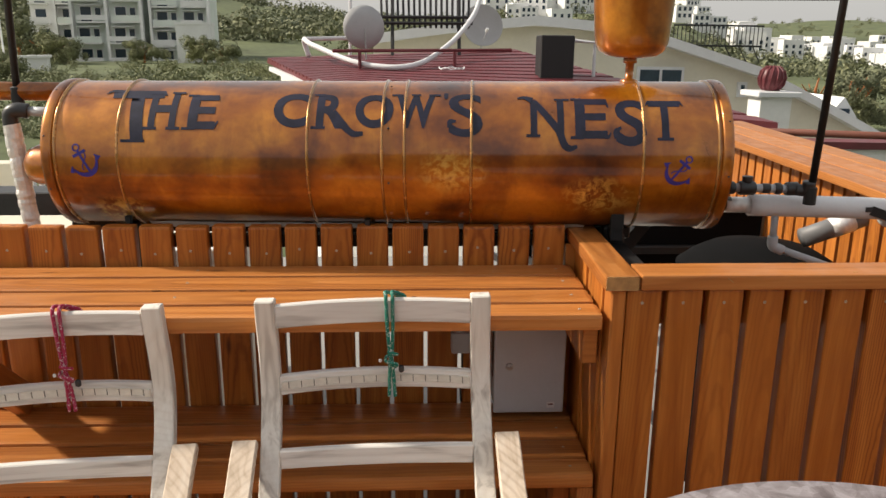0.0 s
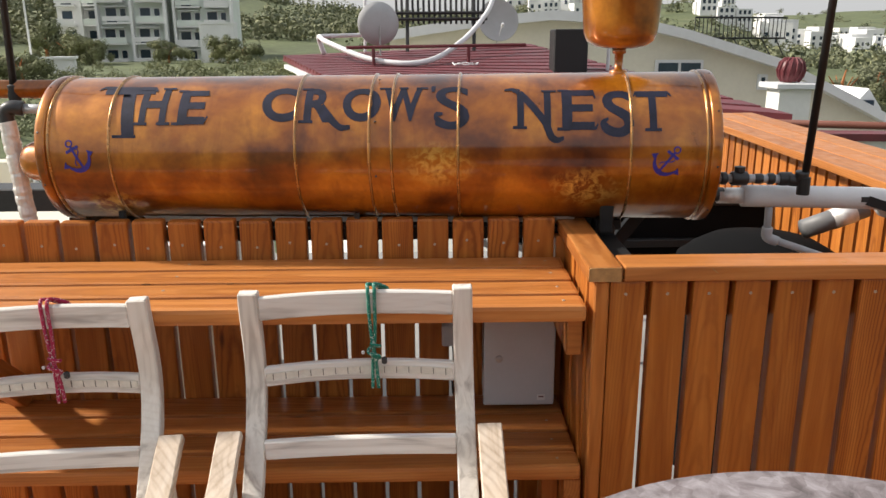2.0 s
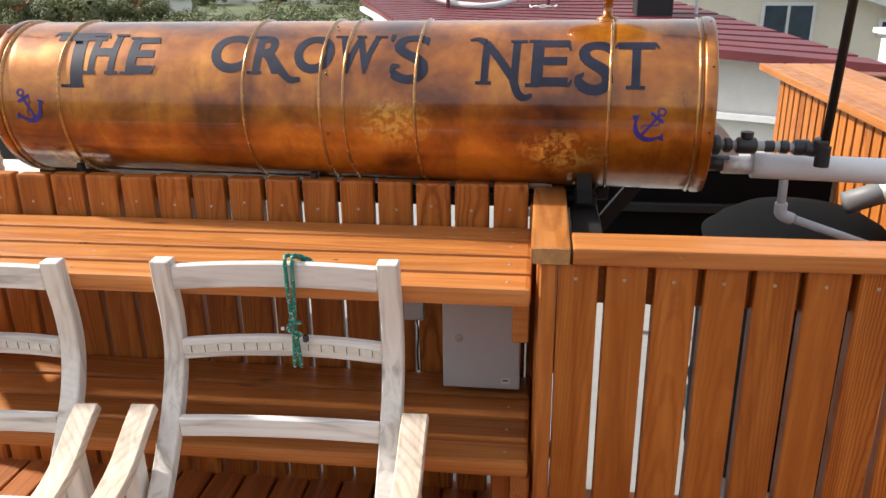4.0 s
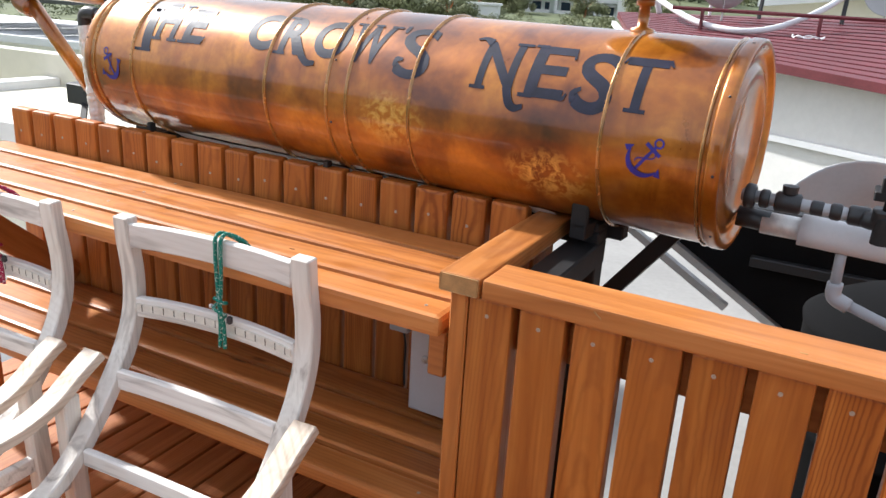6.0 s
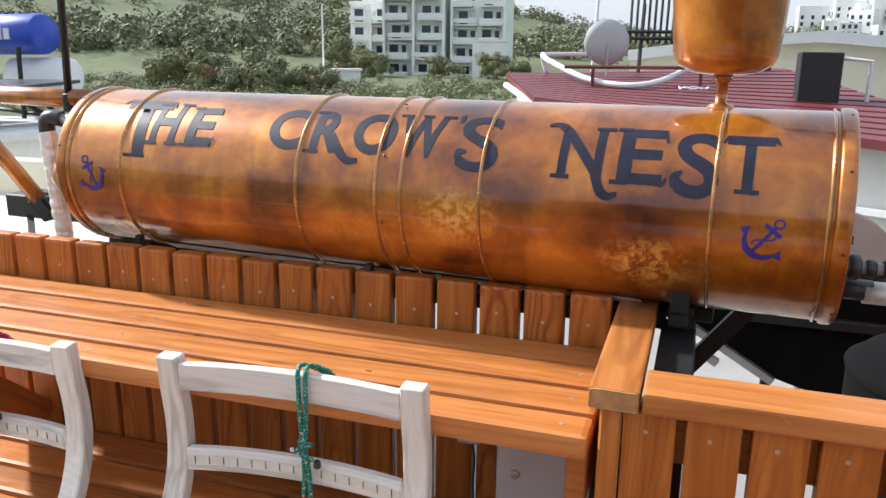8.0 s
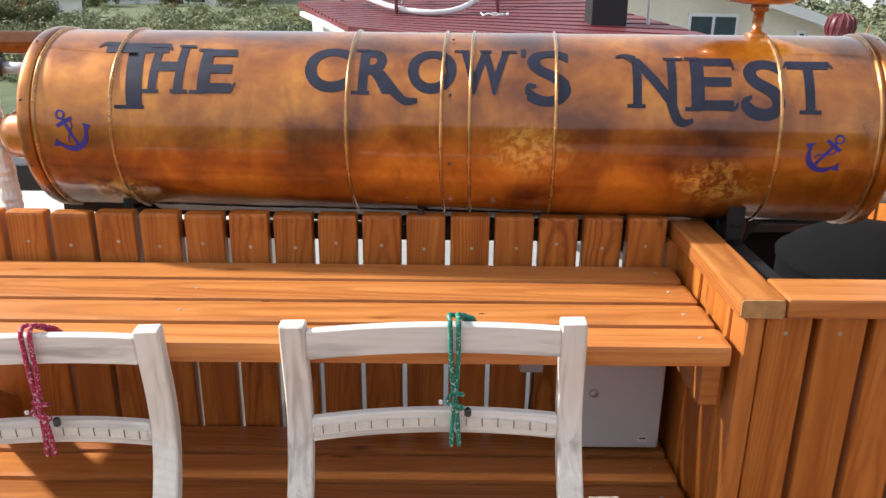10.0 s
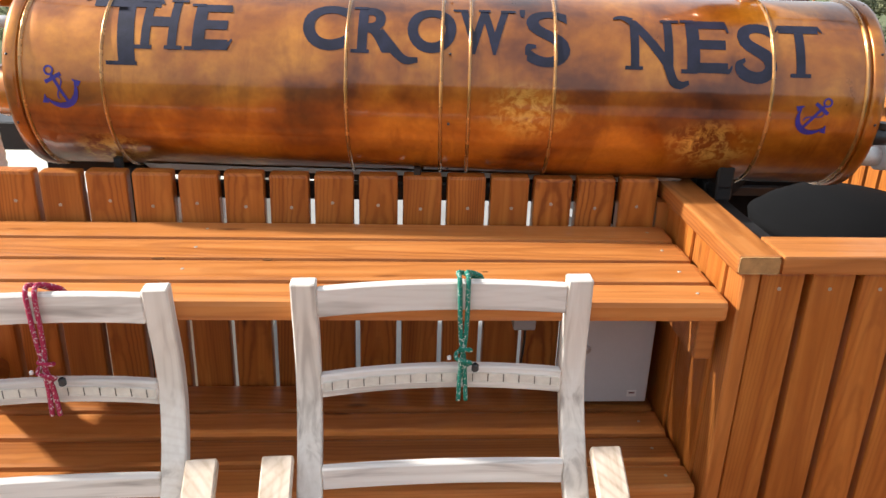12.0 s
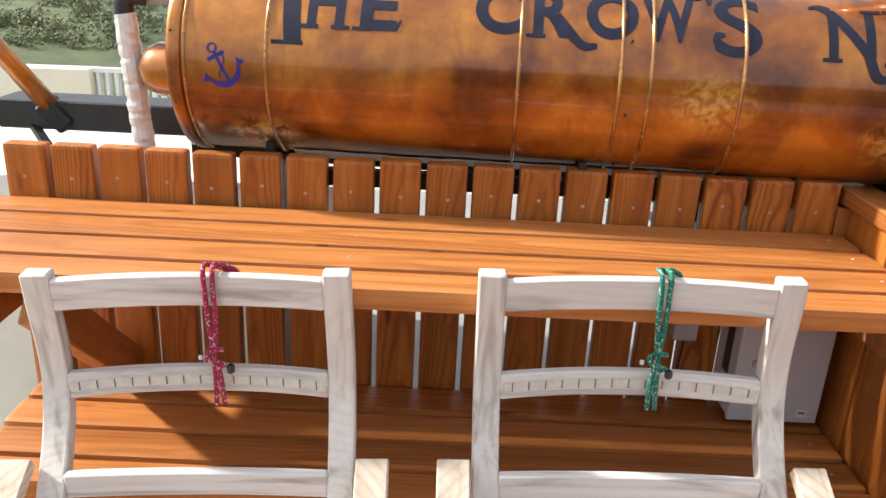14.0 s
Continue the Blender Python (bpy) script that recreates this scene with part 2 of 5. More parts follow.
green_rope = material("green_cord", rope_build((0.004, 0.17, 0.12), (0.5, 0.55, 0.5)))
red_rope = material("red_cord", rope_build((0.33, 0.012, 0.06), (0.6, 0.5, 0.5)))


def marble_build(nt, b):
    v = coords(nt, (1, 1, 1))
    n = noise_tex(nt, v, 16.0, 8.0, 0.7, 0.7)
    cells = node(nt, "ShaderNodeTexVoronoi", Scale=34.0)
    nt.links.new(v, cells.inputs["Vector"])
    n2 = cells.outputs["Color"]
    c = ramp(nt, n, [(0.3, (0.09, 0.075, 0.075)), (0.45, (0.20, 0.175, 0.18)), (0.55, (0.27, 0.245, 0.255)), (0.7, (0.38, 0.355, 0.365))])
    c = mix(nt, c, ramp(nt, n2, [(0.25, (0.70, 0.66, 0.66)), (0.75, (1.10, 1.10, 1.12))]), 0.8, "MULTIPLY")
    nt.links.new(c, b.inputs["Base Color"])
    b.inputs["Roughness"].default_value = 0.5


end_grain = material("end_grain", plain((0.44, 0.24, 0.09), 0.7, 0.0, 0.25, 60.0))
knot_brown = material("knot_brown", plain((0.13, 0.055, 0.022), 0.8, 0.0, 0.3, 80.0))
knot_brown.node_tree.nodes["Principled BSDF"].inputs["Specular IOR Level"].default_value = 0.05
# dark colour for the unseen wall that the tank reflects
backing_dark = material("dark_backing", plain((0.045, 0.03, 0.02), 0.7, 0.0, 0.25, 6.0))
marble = material("grey_marble", marble_build)


def ground_build(nt, b):
    v = coords(nt, (1, 1, 1), False)
    n = noise_tex(nt, v, 0.05, 8.0, 0.6, 0.65)
    n2 = noise_tex(nt, v, 0.8, 6.0)
    # ground greens lifted along with the leaves, in place of distance haze
    c = ramp(nt, n, [(0.30, (0.07, 0.082, 0.042)), (0.46, (0.10, 0.124, 0.055)), (0.60, (0.13, 0.155, 0.066)), (0.75, (0.19, 0.165, 0.115))])
    c = mix(nt, c, ramp(nt, n2, [(0.3, (0.6, 0.6, 0.6)), (0.7, (1.1, 1.1, 1.1))]), 0.8, "MULTIPLY")
    nt.links.new(c, b.inputs["Base Color"])
    b.inputs["Roughness"].default_value = 0.95


grass_ground = material("scrub_ground", ground_build)


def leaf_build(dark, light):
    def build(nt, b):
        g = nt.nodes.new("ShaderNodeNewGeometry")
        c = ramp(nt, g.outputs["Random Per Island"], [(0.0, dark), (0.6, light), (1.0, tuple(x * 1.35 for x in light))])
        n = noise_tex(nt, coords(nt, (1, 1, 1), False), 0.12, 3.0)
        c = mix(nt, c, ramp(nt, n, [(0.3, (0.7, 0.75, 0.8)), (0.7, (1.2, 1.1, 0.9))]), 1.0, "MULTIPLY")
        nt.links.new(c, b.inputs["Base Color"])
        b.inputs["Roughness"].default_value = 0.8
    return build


# leaf colours greyed and lightened to stand in for distance haze
leaves = material("hazed_scrub_leaves", leaf_build((0.112, 0.126, 0.078), (0.170, 0.186, 0.112)))
olive = material("hazed_olive_leaves", leaf_build((0.124, 0.140, 0.078), (0.186, 0.204, 0.110)))

# ---- building helpers ----
WORLD = {}


def world_of(ob):
    return WORLD.get(ob, Matrix.Identity(4))


def thing(name, m, label, category, group="", kind=""):
    ob = new(name)
    ob.empty_display_size = 0.05
    ob.matrix_basis = m
    WORLD[ob] = m
    return tagged(ob, label, category, group, kind)


def attach(ob, parent, m):
    """Put ob at the world pose m, under parent."""
    WORLD[ob] = m
    if parent is not None:
        ob.parent = parent
        ob.matrix_basis = world_of(parent).inverted() @ m
    else:
        ob.matrix_basis = m
    return ob


def mesh_of(bm, mat, name="mesh", smooth=False):
    me = bpy.data.meshes.new(name)
    bm.to_mesh(me)
    bm.free()
    me.materials.append(mat)
    if smooth:
        for p in me.polygons:
            p.use_smooth = True
    return me


def part(name, bm, mat, parent, label="", m=None, smooth=False):
    me = bm if isinstance(bm, bpy.types.Mesh) else mesh_of(bm, mat, name, smooth)
    ob = attach(new(name, me), parent, m if m is not None else world_of(parent))
    return tagged(ob, label)


def box_bm(x0, x1, y0, y1, z0, z1, bevel=0.0, segs=1, bm=None):
    bm = bm or bmesh.new()
    vs = [bm.verts.new((x, y, z)) for x in (x0, x1) for y in (y0, y1) for z in (z0, z1)]
    fs = [bm.faces.new([vs[i] for i in q]) for q in ((0, 1, 3, 2), (4, 6, 7, 5), (0, 4, 5, 1), (2, 3, 7, 6), (0, 2, 6, 4), (1, 5, 7, 3))]
    if bevel:
        es = list({e for f in fs for e in f.edges})
        bmesh.ops.bevel(bm, geom=es, offset=bevel, segments=segs, affect="EDGES", profile=0.6)
    return bm


BOARDS = {}


def board_mesh(length, width, thick, mat, bevel=0.006):
    """A planed board: length along x, width along y, thickness along z, centred."""
    key = (round(length, 4), round(width, 4), round(thick, 4), mat.name, bevel)
    if key not in BOARDS:
        BOARDS[key] = mesh_of(box_bm(-length / 2, length / 2, -width / 2, width / 2, -thick / 2, thick / 2, bevel, 2), mat, "board")
    return BOARDS[key]


UPRIGHT = pose(0, 0, 0, 0, 90, 0)


def tube_bm(points, radius, sides=12, bm=None, caps=True, radii=None):
    """A tube along points, with rings turned to the path."""
    bm = bm or bmesh.new()
    pts = [Vector(p) for p in points]
    rings = []
    up = None
    for i, p in enumerate(pts):
        d = (pts[min(i + 1, len(pts) - 1)] - pts[max(i - 1, 0)]).normalized()
        if up is None:
            up = d.orthogonal().normalized()
        up = (up - d * up.dot(d)).normalized()
        side = d.cross(up)
        r = radii[i] if radii else radius
        rings.append([bm.verts.new(p + (up * math.cos(a) + side * math.sin(a)) * r) for a in (2 * math.pi * k / sides for k in range(sides))])
    for a, b in zip(rings, rings[1:]):
        for k in range(sides):
            bm.faces.new((a[k], a[(k + 1) % sides], b[(k + 1) % sides], b[k]))
    if caps:
        bm.faces.new(rings[0][::-1])
        bm.faces.new(rings[-1])
    return bm


def lathe_bm(profile, sides=48, bm=None):
    """Profile of (x, r) turned about the x axis."""
    bm = bm or bmesh.new()
    rings = []
    for x, r in profile:
        if r < 1e-5:
            rings.append([bm.verts.new((x, 0, 0))])
        else:
            rings.append([bm.verts.new((x, r * math.cos(2 * math.pi * k / sides), r * math.sin(2 * math.pi * k / sides))) for k in range(sides)])
    for a, b in zip(rings, rings[1:]):
        for k in range(sides):
            k2 = (k + 1) % sides
            if len(a) == 1:
                bm.faces.new((a[0], b[k2], b[k]))
            elif len(b) == 1:
                bm.faces.new((a[k], a[k2], b[0]))
            else:
                bm.faces.new((a[k], a[k2], b[k2], b[k]))
    return bm


def arc(points, n=6):
    """A smooth curve through points (Catmull-Rom)."""
    p = [Vector(q) for q in points]
    p = [2 * p[0] - p[1]] + p + [2 * p[-1] - p[-2]]
    out = []
    for i in range(1, len(p) - 2):
        for k in range(n):
            t = k / n
            out.append(0.5 * (2 * p[i] + (p[i + 1] - p[i - 1]) * t + (2 * p[i - 1] - 5 * p[i] + 4 * p[i + 1] - p[i + 2]) * t * t
                              + (3 * p[i] - p[i - 1] - 3 * p[i + 1] + p[i + 2]) * t ** 3))
    return out + [p[-2]]


SCREW = mesh_of(lathe_bm([(0, 0.0), (0.0, 0.0042), (0.0012, 0.0036), (0.0012, 0.0018), (0.0004, 0.0014), (0.0004, 0.0)], 10), screw_metal, "screw")

# ---- ground and far country ----
def ground_height(x, y):
    r = math.hypot(x, y)
    az = math.degrees(math.atan2(-x, y))
    left = min(1, max(0, (az + 9) / 14))
    left = left * left * (3 - 2 * left)
    if abs(az) > 100:
        left *= max(0, 1 - (abs(az) - 100) / 40)
    near = -7.5
    e_left = 1.8 + 5.2 * min(1, max(0, (az - 4) / 36))
    zl = np.interp(r, [0, 14, 55, 95, 130, 320, 700, 2600], [near, near, -1.6, -1.1, -0.3, 320 * math.tan(radians(e_left)), 700 * math.tan(radians(e_left * 0.92)), 60])
    zr = np.interp(r, [0, 14, 60, 150, 240, 380, 600, 1100, 2600], [near, near, -5.5, -4.5, 0.0, 14.0, 19.0, 38.0, 60.0])
    low = np.interp(r, [0, 14, 60, 300, 600, 1100, 2600], [near, near, -5.5, -4.0, -1.5, 36.0, 60.0])
    right = min(1, max(0, (-az - 18) / 5))
    zr = zr * (1 - right) + low * right
    z = zl * left + zr * (1 - left)
    return z + noise.noise((x * 0.02, y * 0.02, 0)) * min(6.0, (r * 0.06) ** 2 * 0.012) + noise.noise((x * 0.006, y * 0.006, 3)) * min(8, (r * 0.05) ** 2 * 0.02)


bm = bmesh.new()
rings = []
radii = [0.5, 6] + [14 * 1.085 ** k for k in range(64)]
for r in radii:
    rings.append([bm.verts.new((r * math.sin(a), r * math.cos(a), ground_height(r * math.sin(a), r * math.cos(a)))) for a in (2 * math.pi * k / 180 for k in range(180))])
for a, b in zip(rings, rings[1:]):
    for k in range(180):
        bm.faces.new((a[k], b[k], b[(k + 1) % 180], a[(k + 1) % 180]))
bm.faces.new(rings[0])
ground = new("ground", mesh_of(bm, grass_ground, "ground", True))
tagged(ground, "scrubby green ground rising to wooded hills", "ground", kind="structure")


def clump_mesh(rng, name, mat, spots, leaf=0.5, count=70):
    """Crowns of many small leaf triangles round the spots (x, y, z, radius)."""
    vs, fs = [], []
    for x, y, z, r in spots:
        lobes = [(x + rng.uniform(-.55, .55) * r, y + rng.uniform(-.55, .55) * r, z + rng.uniform(0.2, .8) * r, r * rng.uniform(.4, .7)) for _ in range(5)]
        for k in range(count):
            lx, ly, lz, lr = lobes[k % 5]
            d = Vector((rng.gauss(0, 1), rng.gauss(0, 1), rng.gauss(0, 1))).normalized()
            c = Vector((lx, ly, lz)) + d * lr * rng.uniform(.75, 1.05)
            s = leaf * r * rng.uniform(.22, .5)
            u = d.orthogonal().normalized()
            u.rotate(Matrix.Rotation(rng.uniform(0, 6.28), 3, d))
            w = d.cross(u)
            u = (u + d * rng.uniform(-.3, .3)) * s
            w = (w + d * rng.uniform(-.3, .3)) * s
            i = len(vs)
            vs += [c - u - w, c + u - w * 0.6, c + u * 0.7 + w, c - u * 0.8 + w * 0.7]
            fs.append((i, i + 1, i + 2, i + 3))
    me = bpy.data.meshes.new(name)
    me.from_pydata([tuple(v) for v in vs], [], fs)
    me.materials.append(mat)
    return me


rng = random.Random(5)


def scatter(n, r0, r1, a0, a1, s0, s1):
    out = []
    while len(out) < n:
        r, a = math.exp(rng.uniform(math.log(r0), math.log(r1))), radians(rng.uniform(a0, a1))
        x, y = -r * math.sin(a), r * math.cos(a)
        if noise.noise((x * 0.02, y * 0.02, 9)) + rng.uniform(-.4, .4) < -0.12:
            continue
        s = rng.uniform(s0, s1)
        out.append((x, y, ground_height(x, y) - s * 0.25, s))
    return out


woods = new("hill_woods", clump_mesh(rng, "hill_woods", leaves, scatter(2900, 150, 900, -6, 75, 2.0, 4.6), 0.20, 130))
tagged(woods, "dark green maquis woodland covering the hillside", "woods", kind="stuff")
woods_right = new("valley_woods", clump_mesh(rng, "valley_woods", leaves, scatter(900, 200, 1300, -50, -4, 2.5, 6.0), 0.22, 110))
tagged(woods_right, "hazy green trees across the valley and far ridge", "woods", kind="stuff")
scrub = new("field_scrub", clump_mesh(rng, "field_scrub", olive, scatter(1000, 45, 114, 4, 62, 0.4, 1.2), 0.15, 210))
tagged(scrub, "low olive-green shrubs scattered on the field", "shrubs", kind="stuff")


def tree(x, y, h, r, mat, label):
    z = ground_height(x, y)
    t = thing("tree", pose(x, y, z), label, "tree")
    bm = tube_bm([(0, 0, -0.3), (0.1, 0, h * 0.3), (0.0, 0.1, h * 0.6), (0.2, 0.1, h * 0.8)], 0.2, 8, radii=[r * 0.09, r * 0.07, r * 0.05, r * 0.02])
    for k in range(4):
        a = k * 1.6
        tube_bm([(0.05, 0, h * 0.4), (math.cos(a) * r * 0.5, math.sin(a) * r * 0.5, h * 0.7)], 0.1, 6, bm, radii=[r * 0.04, r * 0.015])
    part("trunk", bm, deckwood, t)
    g = random.Random(int(abs(x * 7 + y)))
    spots = [(g.uniform(-1.1, 1.1) * r, g.uniform(-.7, .7) * r, h * g.uniform(.0, .66), r * g.uniform(.28, .62)) for _ in range(12)]
    part("crown", clump_mesh(g, "crown", mat, spots, 0.15, 800), mat, t)


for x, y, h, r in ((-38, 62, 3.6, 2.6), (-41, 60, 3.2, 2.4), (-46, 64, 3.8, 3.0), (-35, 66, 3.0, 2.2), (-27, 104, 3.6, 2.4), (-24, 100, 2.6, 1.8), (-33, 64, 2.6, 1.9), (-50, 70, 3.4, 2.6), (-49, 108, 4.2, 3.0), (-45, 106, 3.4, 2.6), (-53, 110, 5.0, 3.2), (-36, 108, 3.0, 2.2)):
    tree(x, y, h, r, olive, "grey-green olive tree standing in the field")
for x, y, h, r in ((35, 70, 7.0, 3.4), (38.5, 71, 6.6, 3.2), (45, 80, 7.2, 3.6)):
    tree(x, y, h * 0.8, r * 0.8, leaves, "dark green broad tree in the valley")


def apartment(name, x, y, z, w, d, storeys, turn, label, wall_mat, bays=3, storey=2.9, seed=1):
    """A block of flats with deep balconies, tall balcony doors, awnings, rooftop rooms and tanks; front on local -y."""
    h = thing(name, pose(x, y, z, 0, 0, turn), label, "apartment building")
    m0 = world_of(h)
    g = random.Random(seed)
    H = storeys * storey
    part("wall", box_bm(0, w, 0, d, -3, H), wall_mat, h)
    part("roof_parapet", box_bm(-0.15, w + 0.15, -0.15, d + 0.15, H, H + 0.5), far_white, h)
    part("roof_room", box_bm(w * 0.25, w * 0.6, 1, 5, H + 0.5, H + 2.6), far_white, h)
    for k in range(2):
        part("roof_tank", lathe_bm([(0, 0), (0, 0.45), (1.3, 0.45), (1.3, 0)], 12), far_white, h, m=m0 @ pose(w * 0.65 + 1.6 * k, 1.0, H + 1.3))
    bw = w / bays
    for s in range(storeys):
        for k in range(bays):
            m = m0 @ pose(k * bw, 0, s * storey)
            x0, x1 = g.choice(((0.15, bw - 0.9), (0.7, bw - 0.2), (0.3, bw - 0.3)))
            part("balcony", box_bm(x0, x1, -1.7, 0.0, -0.10, 0.12), far_white, h, m=m)
            part("balcony_rail", box_bm(x0, x1, -1.75, -1.65, g.choice((0.12, 0.30, 0.12)), 0.95), g.choice((far_white, far_white, pale_green)), h, m=m)
            xa = x0 + g.uniform(0.2, 0.6)
            f = part("balcony_door", box_bm(xa - 0.12, xa + 1.5, -0.04, 0.03, 0.0, 2.25), far_white, h, m=m)
            part("pane", box_bm(xa, xa + 1.38, -0.06, 0.02, 0.1, 2.1), window_glass, f, m=m)
            if bw - xa > 3.2:
                f = part("window", box_bm(xa + 1.85, xa + 2.75, -0.04, 0.03, 0.8, 2.1), far_white, h, m=m)
                part("pane", box_bm(xa + 1.95, xa + 2.65, -0.06, 0.02, 0.9, 2.0), window_glass, f, m=m)
            if g.random() < 0.3:
                part("awning", box_bm(x0 + 0.2, x1 - 0.2, -1.6, -0.05, 2.25, 2.34), g.choice((pale_green, cream_wall, far_white)), h, m=m)
    for k in range(bays + 1):
        if g.random() < 0.7:
            part("pier", box_bm(-0.18, 0.18, -1.7, 0.0, -2, H - storey * g.choice((0, 0, 1))), far_white, h, m=m0 @ pose(k * bw, 0, 0))
    return h


apartment("apartment_building", -55.5, 120, -0.9, 7.0, 12, 4, 12, "lower white block of flats with balconies among trees", far_white, 2, 2.8, 3)
apartment("apartment_building", -48.6, 118, -0.9, 9.2, 12, 5, 10, "white and pale green block of flats with balconies", pale_green, 2, 2.9, 4)
apartment("apartment_building", -38.6, 121, -1.2, 8.0, 12, 5, 8, "narrow white block of flats with stacked balconies", pale_green, 2, 2.75, 7)
annex = thing("white_annex", pose(-31.6, 108, -0.9, 0, 0, 8), "small white flat-roofed annex beside the flats", "building")
part("wall", box_bm(0, 4.5, 0, 4, -2, 5.2), far_white, annex)
part("roof_parapet", box_bm(-0.1, 4.6, -0.1, 4.1, 5.2, 5.5), far_white, annex)
shed = thing("field_shed", pose(-41, 78, -1.6, 0, 0, 20), "low pale concrete shed in the scrub", "shed")
part("wall", box_bm(0, 5.5, 0, 3, -2, 2.1), far_white, shed)
part("roof", box_bm(-0.2, 5.7, -0.2, 3.2, 2.1, 2.35), far_white, shed)
mast = thing("utility_pole", pose(-40, 80, -1.6), "tall thin pale utility pole by the shed", "utility pole")
part("pole", tube_bm([(0, 0, -1), (0, 0, 9)], 0.1, 8), far_white, mast)

# the far town: small white houses across the valley
rng = random.Random(11)
house_meshes = []
for k in range(3):
    w, h = 7 + 2 * k, 5 + 1.5 * k
    bm = box_bm(0, w, 0, 8, -3, h)
    house_meshes.append((mesh_of(bm, far_white, "house_wall"), mesh_of(box_bm(0, w, -0.05, 8, h, h + 0.5), far_white, "house_roof"), mesh_of(box_bm(0, 1.1, -0.08, 0.02, 0, 1.5), window_glass, "house_window"), w, h))


def far_house(x, y, z, turn, kind, size=1.0):
    wall_me, roof_me, win_me, w, h = house_meshes[kind]
    t = thing("town_house", pose(x, y, z, 0, 0, turn), "small white town house in the far valley", "house", "far town")
    part("wall", wall_me, None, t)
    part("roof", roof_me, None, t)
    for k in range(3):
        for s in range(2):
            part("window", win_me, None, t, m=world_of(t) @ pose(0.9 + k * (w - 2.4) / 2.2, 0, 0.8 + s * 2.6))


for k in range(46):
    az, r = rng.choice((rng.uniform(-4.5, -13.5), rng.uniform(-4.5, -13.5), rng.uniform(-17, -22))), rng.uniform(345, 430)
    x, y = -r * math.sin(radians(az)), r * math.cos(radians(az))
    far_house(x, y, ground_height(x, y) + rng.uniform(-0.5, 3.0), rng.uniform(-25, 25), rng.randrange(3))
for k in range(60):
    az, r = rng.uniform(-22.5, -36), rng.uniform(380, 560)
    x, y = -r * math.sin(radians(az)), r * math.cos(radians(az))
    far_house(x, y, ground_height(x, y) + 0.2, rng.uniform(-30, 30), rng.randrange(2))

# ---- the terrace's own building ----
terrace = new("building_base", mesh_of(box_bm(-1.55, 3.4, -3.4, 2.30, -7.4, -0.10), white_wall, "building_base"))
tagged(terrace, "white rendered building under the roof terrace", "building", kind="structure")
low_roof = new("lower_roof", mesh_of(box_bm(-1.30, 1.95, 2.302, 6.1, -7.4, -0.25), pale_screed, "lower_roof"))
tagged(low_roof, "pale flat roof behind the terrace fence", "roof", kind="structure")

side_roof = new("side_roof", mesh_of(box_bm(-3.2, -1.552, 0.2, 2.99, -7.4, -0.45), white_sheet, "side_roof"))
tagged(side_roof, "white flat roof beside the terrace", "roof", kind="structure")
# added wall, out of view: keeps the tank's lower reflection dark
rear = new("wall_rear", mesh_of(box_bm(-1.5, 3.35, -3.40, -3.31, -0.1, 1.9), backing_dark, "wall_rear"))
tagged(rear, "unseen dark wall added behind the terrace for the tank's reflection", "wall", kind="structure")

# made-up dark sheet, laid here so the gaps between railing boards look dark
felt = new("roof_felt", mesh_of(box_bm(1.16, 1.92, 2.31, 3.4, -0.248, -0.236), collector_dark, "roof_felt"))
tagged(felt, "dark sheet added on the lower roof to darken the railing gaps", "roofing felt", kind="structure")

# deck: boards run away from the bench wall
floor = new("floor", mesh_of(box_bm(-1.5, 3.3, -3.3, 2.296, -0.098, -0.035), black_steel, "floor"))
tagged(floor, "orange-brown stained timber decking on dark joists", "deck floor", kind="structure")

# back fence: upright planks with a dark steel rail behind
fence = new("wall_fence", mesh_of(box_bm(-0.72, 0.62, 2.292, 2.322, 0.885, 0.922), black_steel, "fence_rail"))
tagged(fence, "orange stained plank fence behind the bench", "fence", kind="structure")
bm = box_bm(-1.36, 0.62, 2.292, 2.322, 0.10, 0.14)
part("lower_rail", bm, black_steel, fence)
PITCH, P_LEFT = 0.1038, -1.351
for k in range(18):
    x = P_LEFT + PITCH * k
    g = random.Random(k)
    w = 0.0915 + g.uniform(-.002, .002)
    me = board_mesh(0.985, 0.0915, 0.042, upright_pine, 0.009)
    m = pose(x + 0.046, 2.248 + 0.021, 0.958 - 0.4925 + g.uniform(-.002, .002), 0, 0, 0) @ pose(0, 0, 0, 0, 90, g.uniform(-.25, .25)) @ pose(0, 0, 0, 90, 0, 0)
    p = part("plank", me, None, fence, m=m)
    part("screw", SCREW, None, p, m=pose(x + 0.046 + g.uniform(-.006, .006), 2.2475, 0.885 + g.uniform(-.008, .008), 0, 0, -90))

# shelf counter on the fence
shelf = thing("wall_counter", pose(-0.4, 2.0, 0.80), "orange stained four-board counter fixed to the fence", "counter")
for k, (y0, y1) in enumerate(((1.809, 1.896), (1.907, 2.010), (2.021, 2.129), (2.140, 2.238))):
    L = 1.90
    me = board_mesh(L, y1 - y0, 0.044, stained, 0.012)
    part("board", me, None, shelf, m=pose(0.521 - L / 2, (y0 + y1) / 2, 0.845 - 0.022))
for x in (-1.22, 0.500):
    part("bracket", box_bm(-0.019, 0.019, 1.845, 2.238, 0.70, 0.80, 0.003), stained, shelf, m=pose(x, 0, 0))
for x in (0.47, -0.55):
    for y in (1.850, 1.957, 2.075, 2.188):
        part("screw", SCREW, None, shelf, m=pose(x, y, 0.8448, 0, -90, 0))
part("brace", board_mesh(0.54, 0.09, 0.04, stained), None, shelf, m=pose(-1.10, 2.035, 0.600, 0, 0, 90) @ pose(0, 0, 0, 0, 42, 0) @ pose(0, 0, 0, 90, 0, 0))

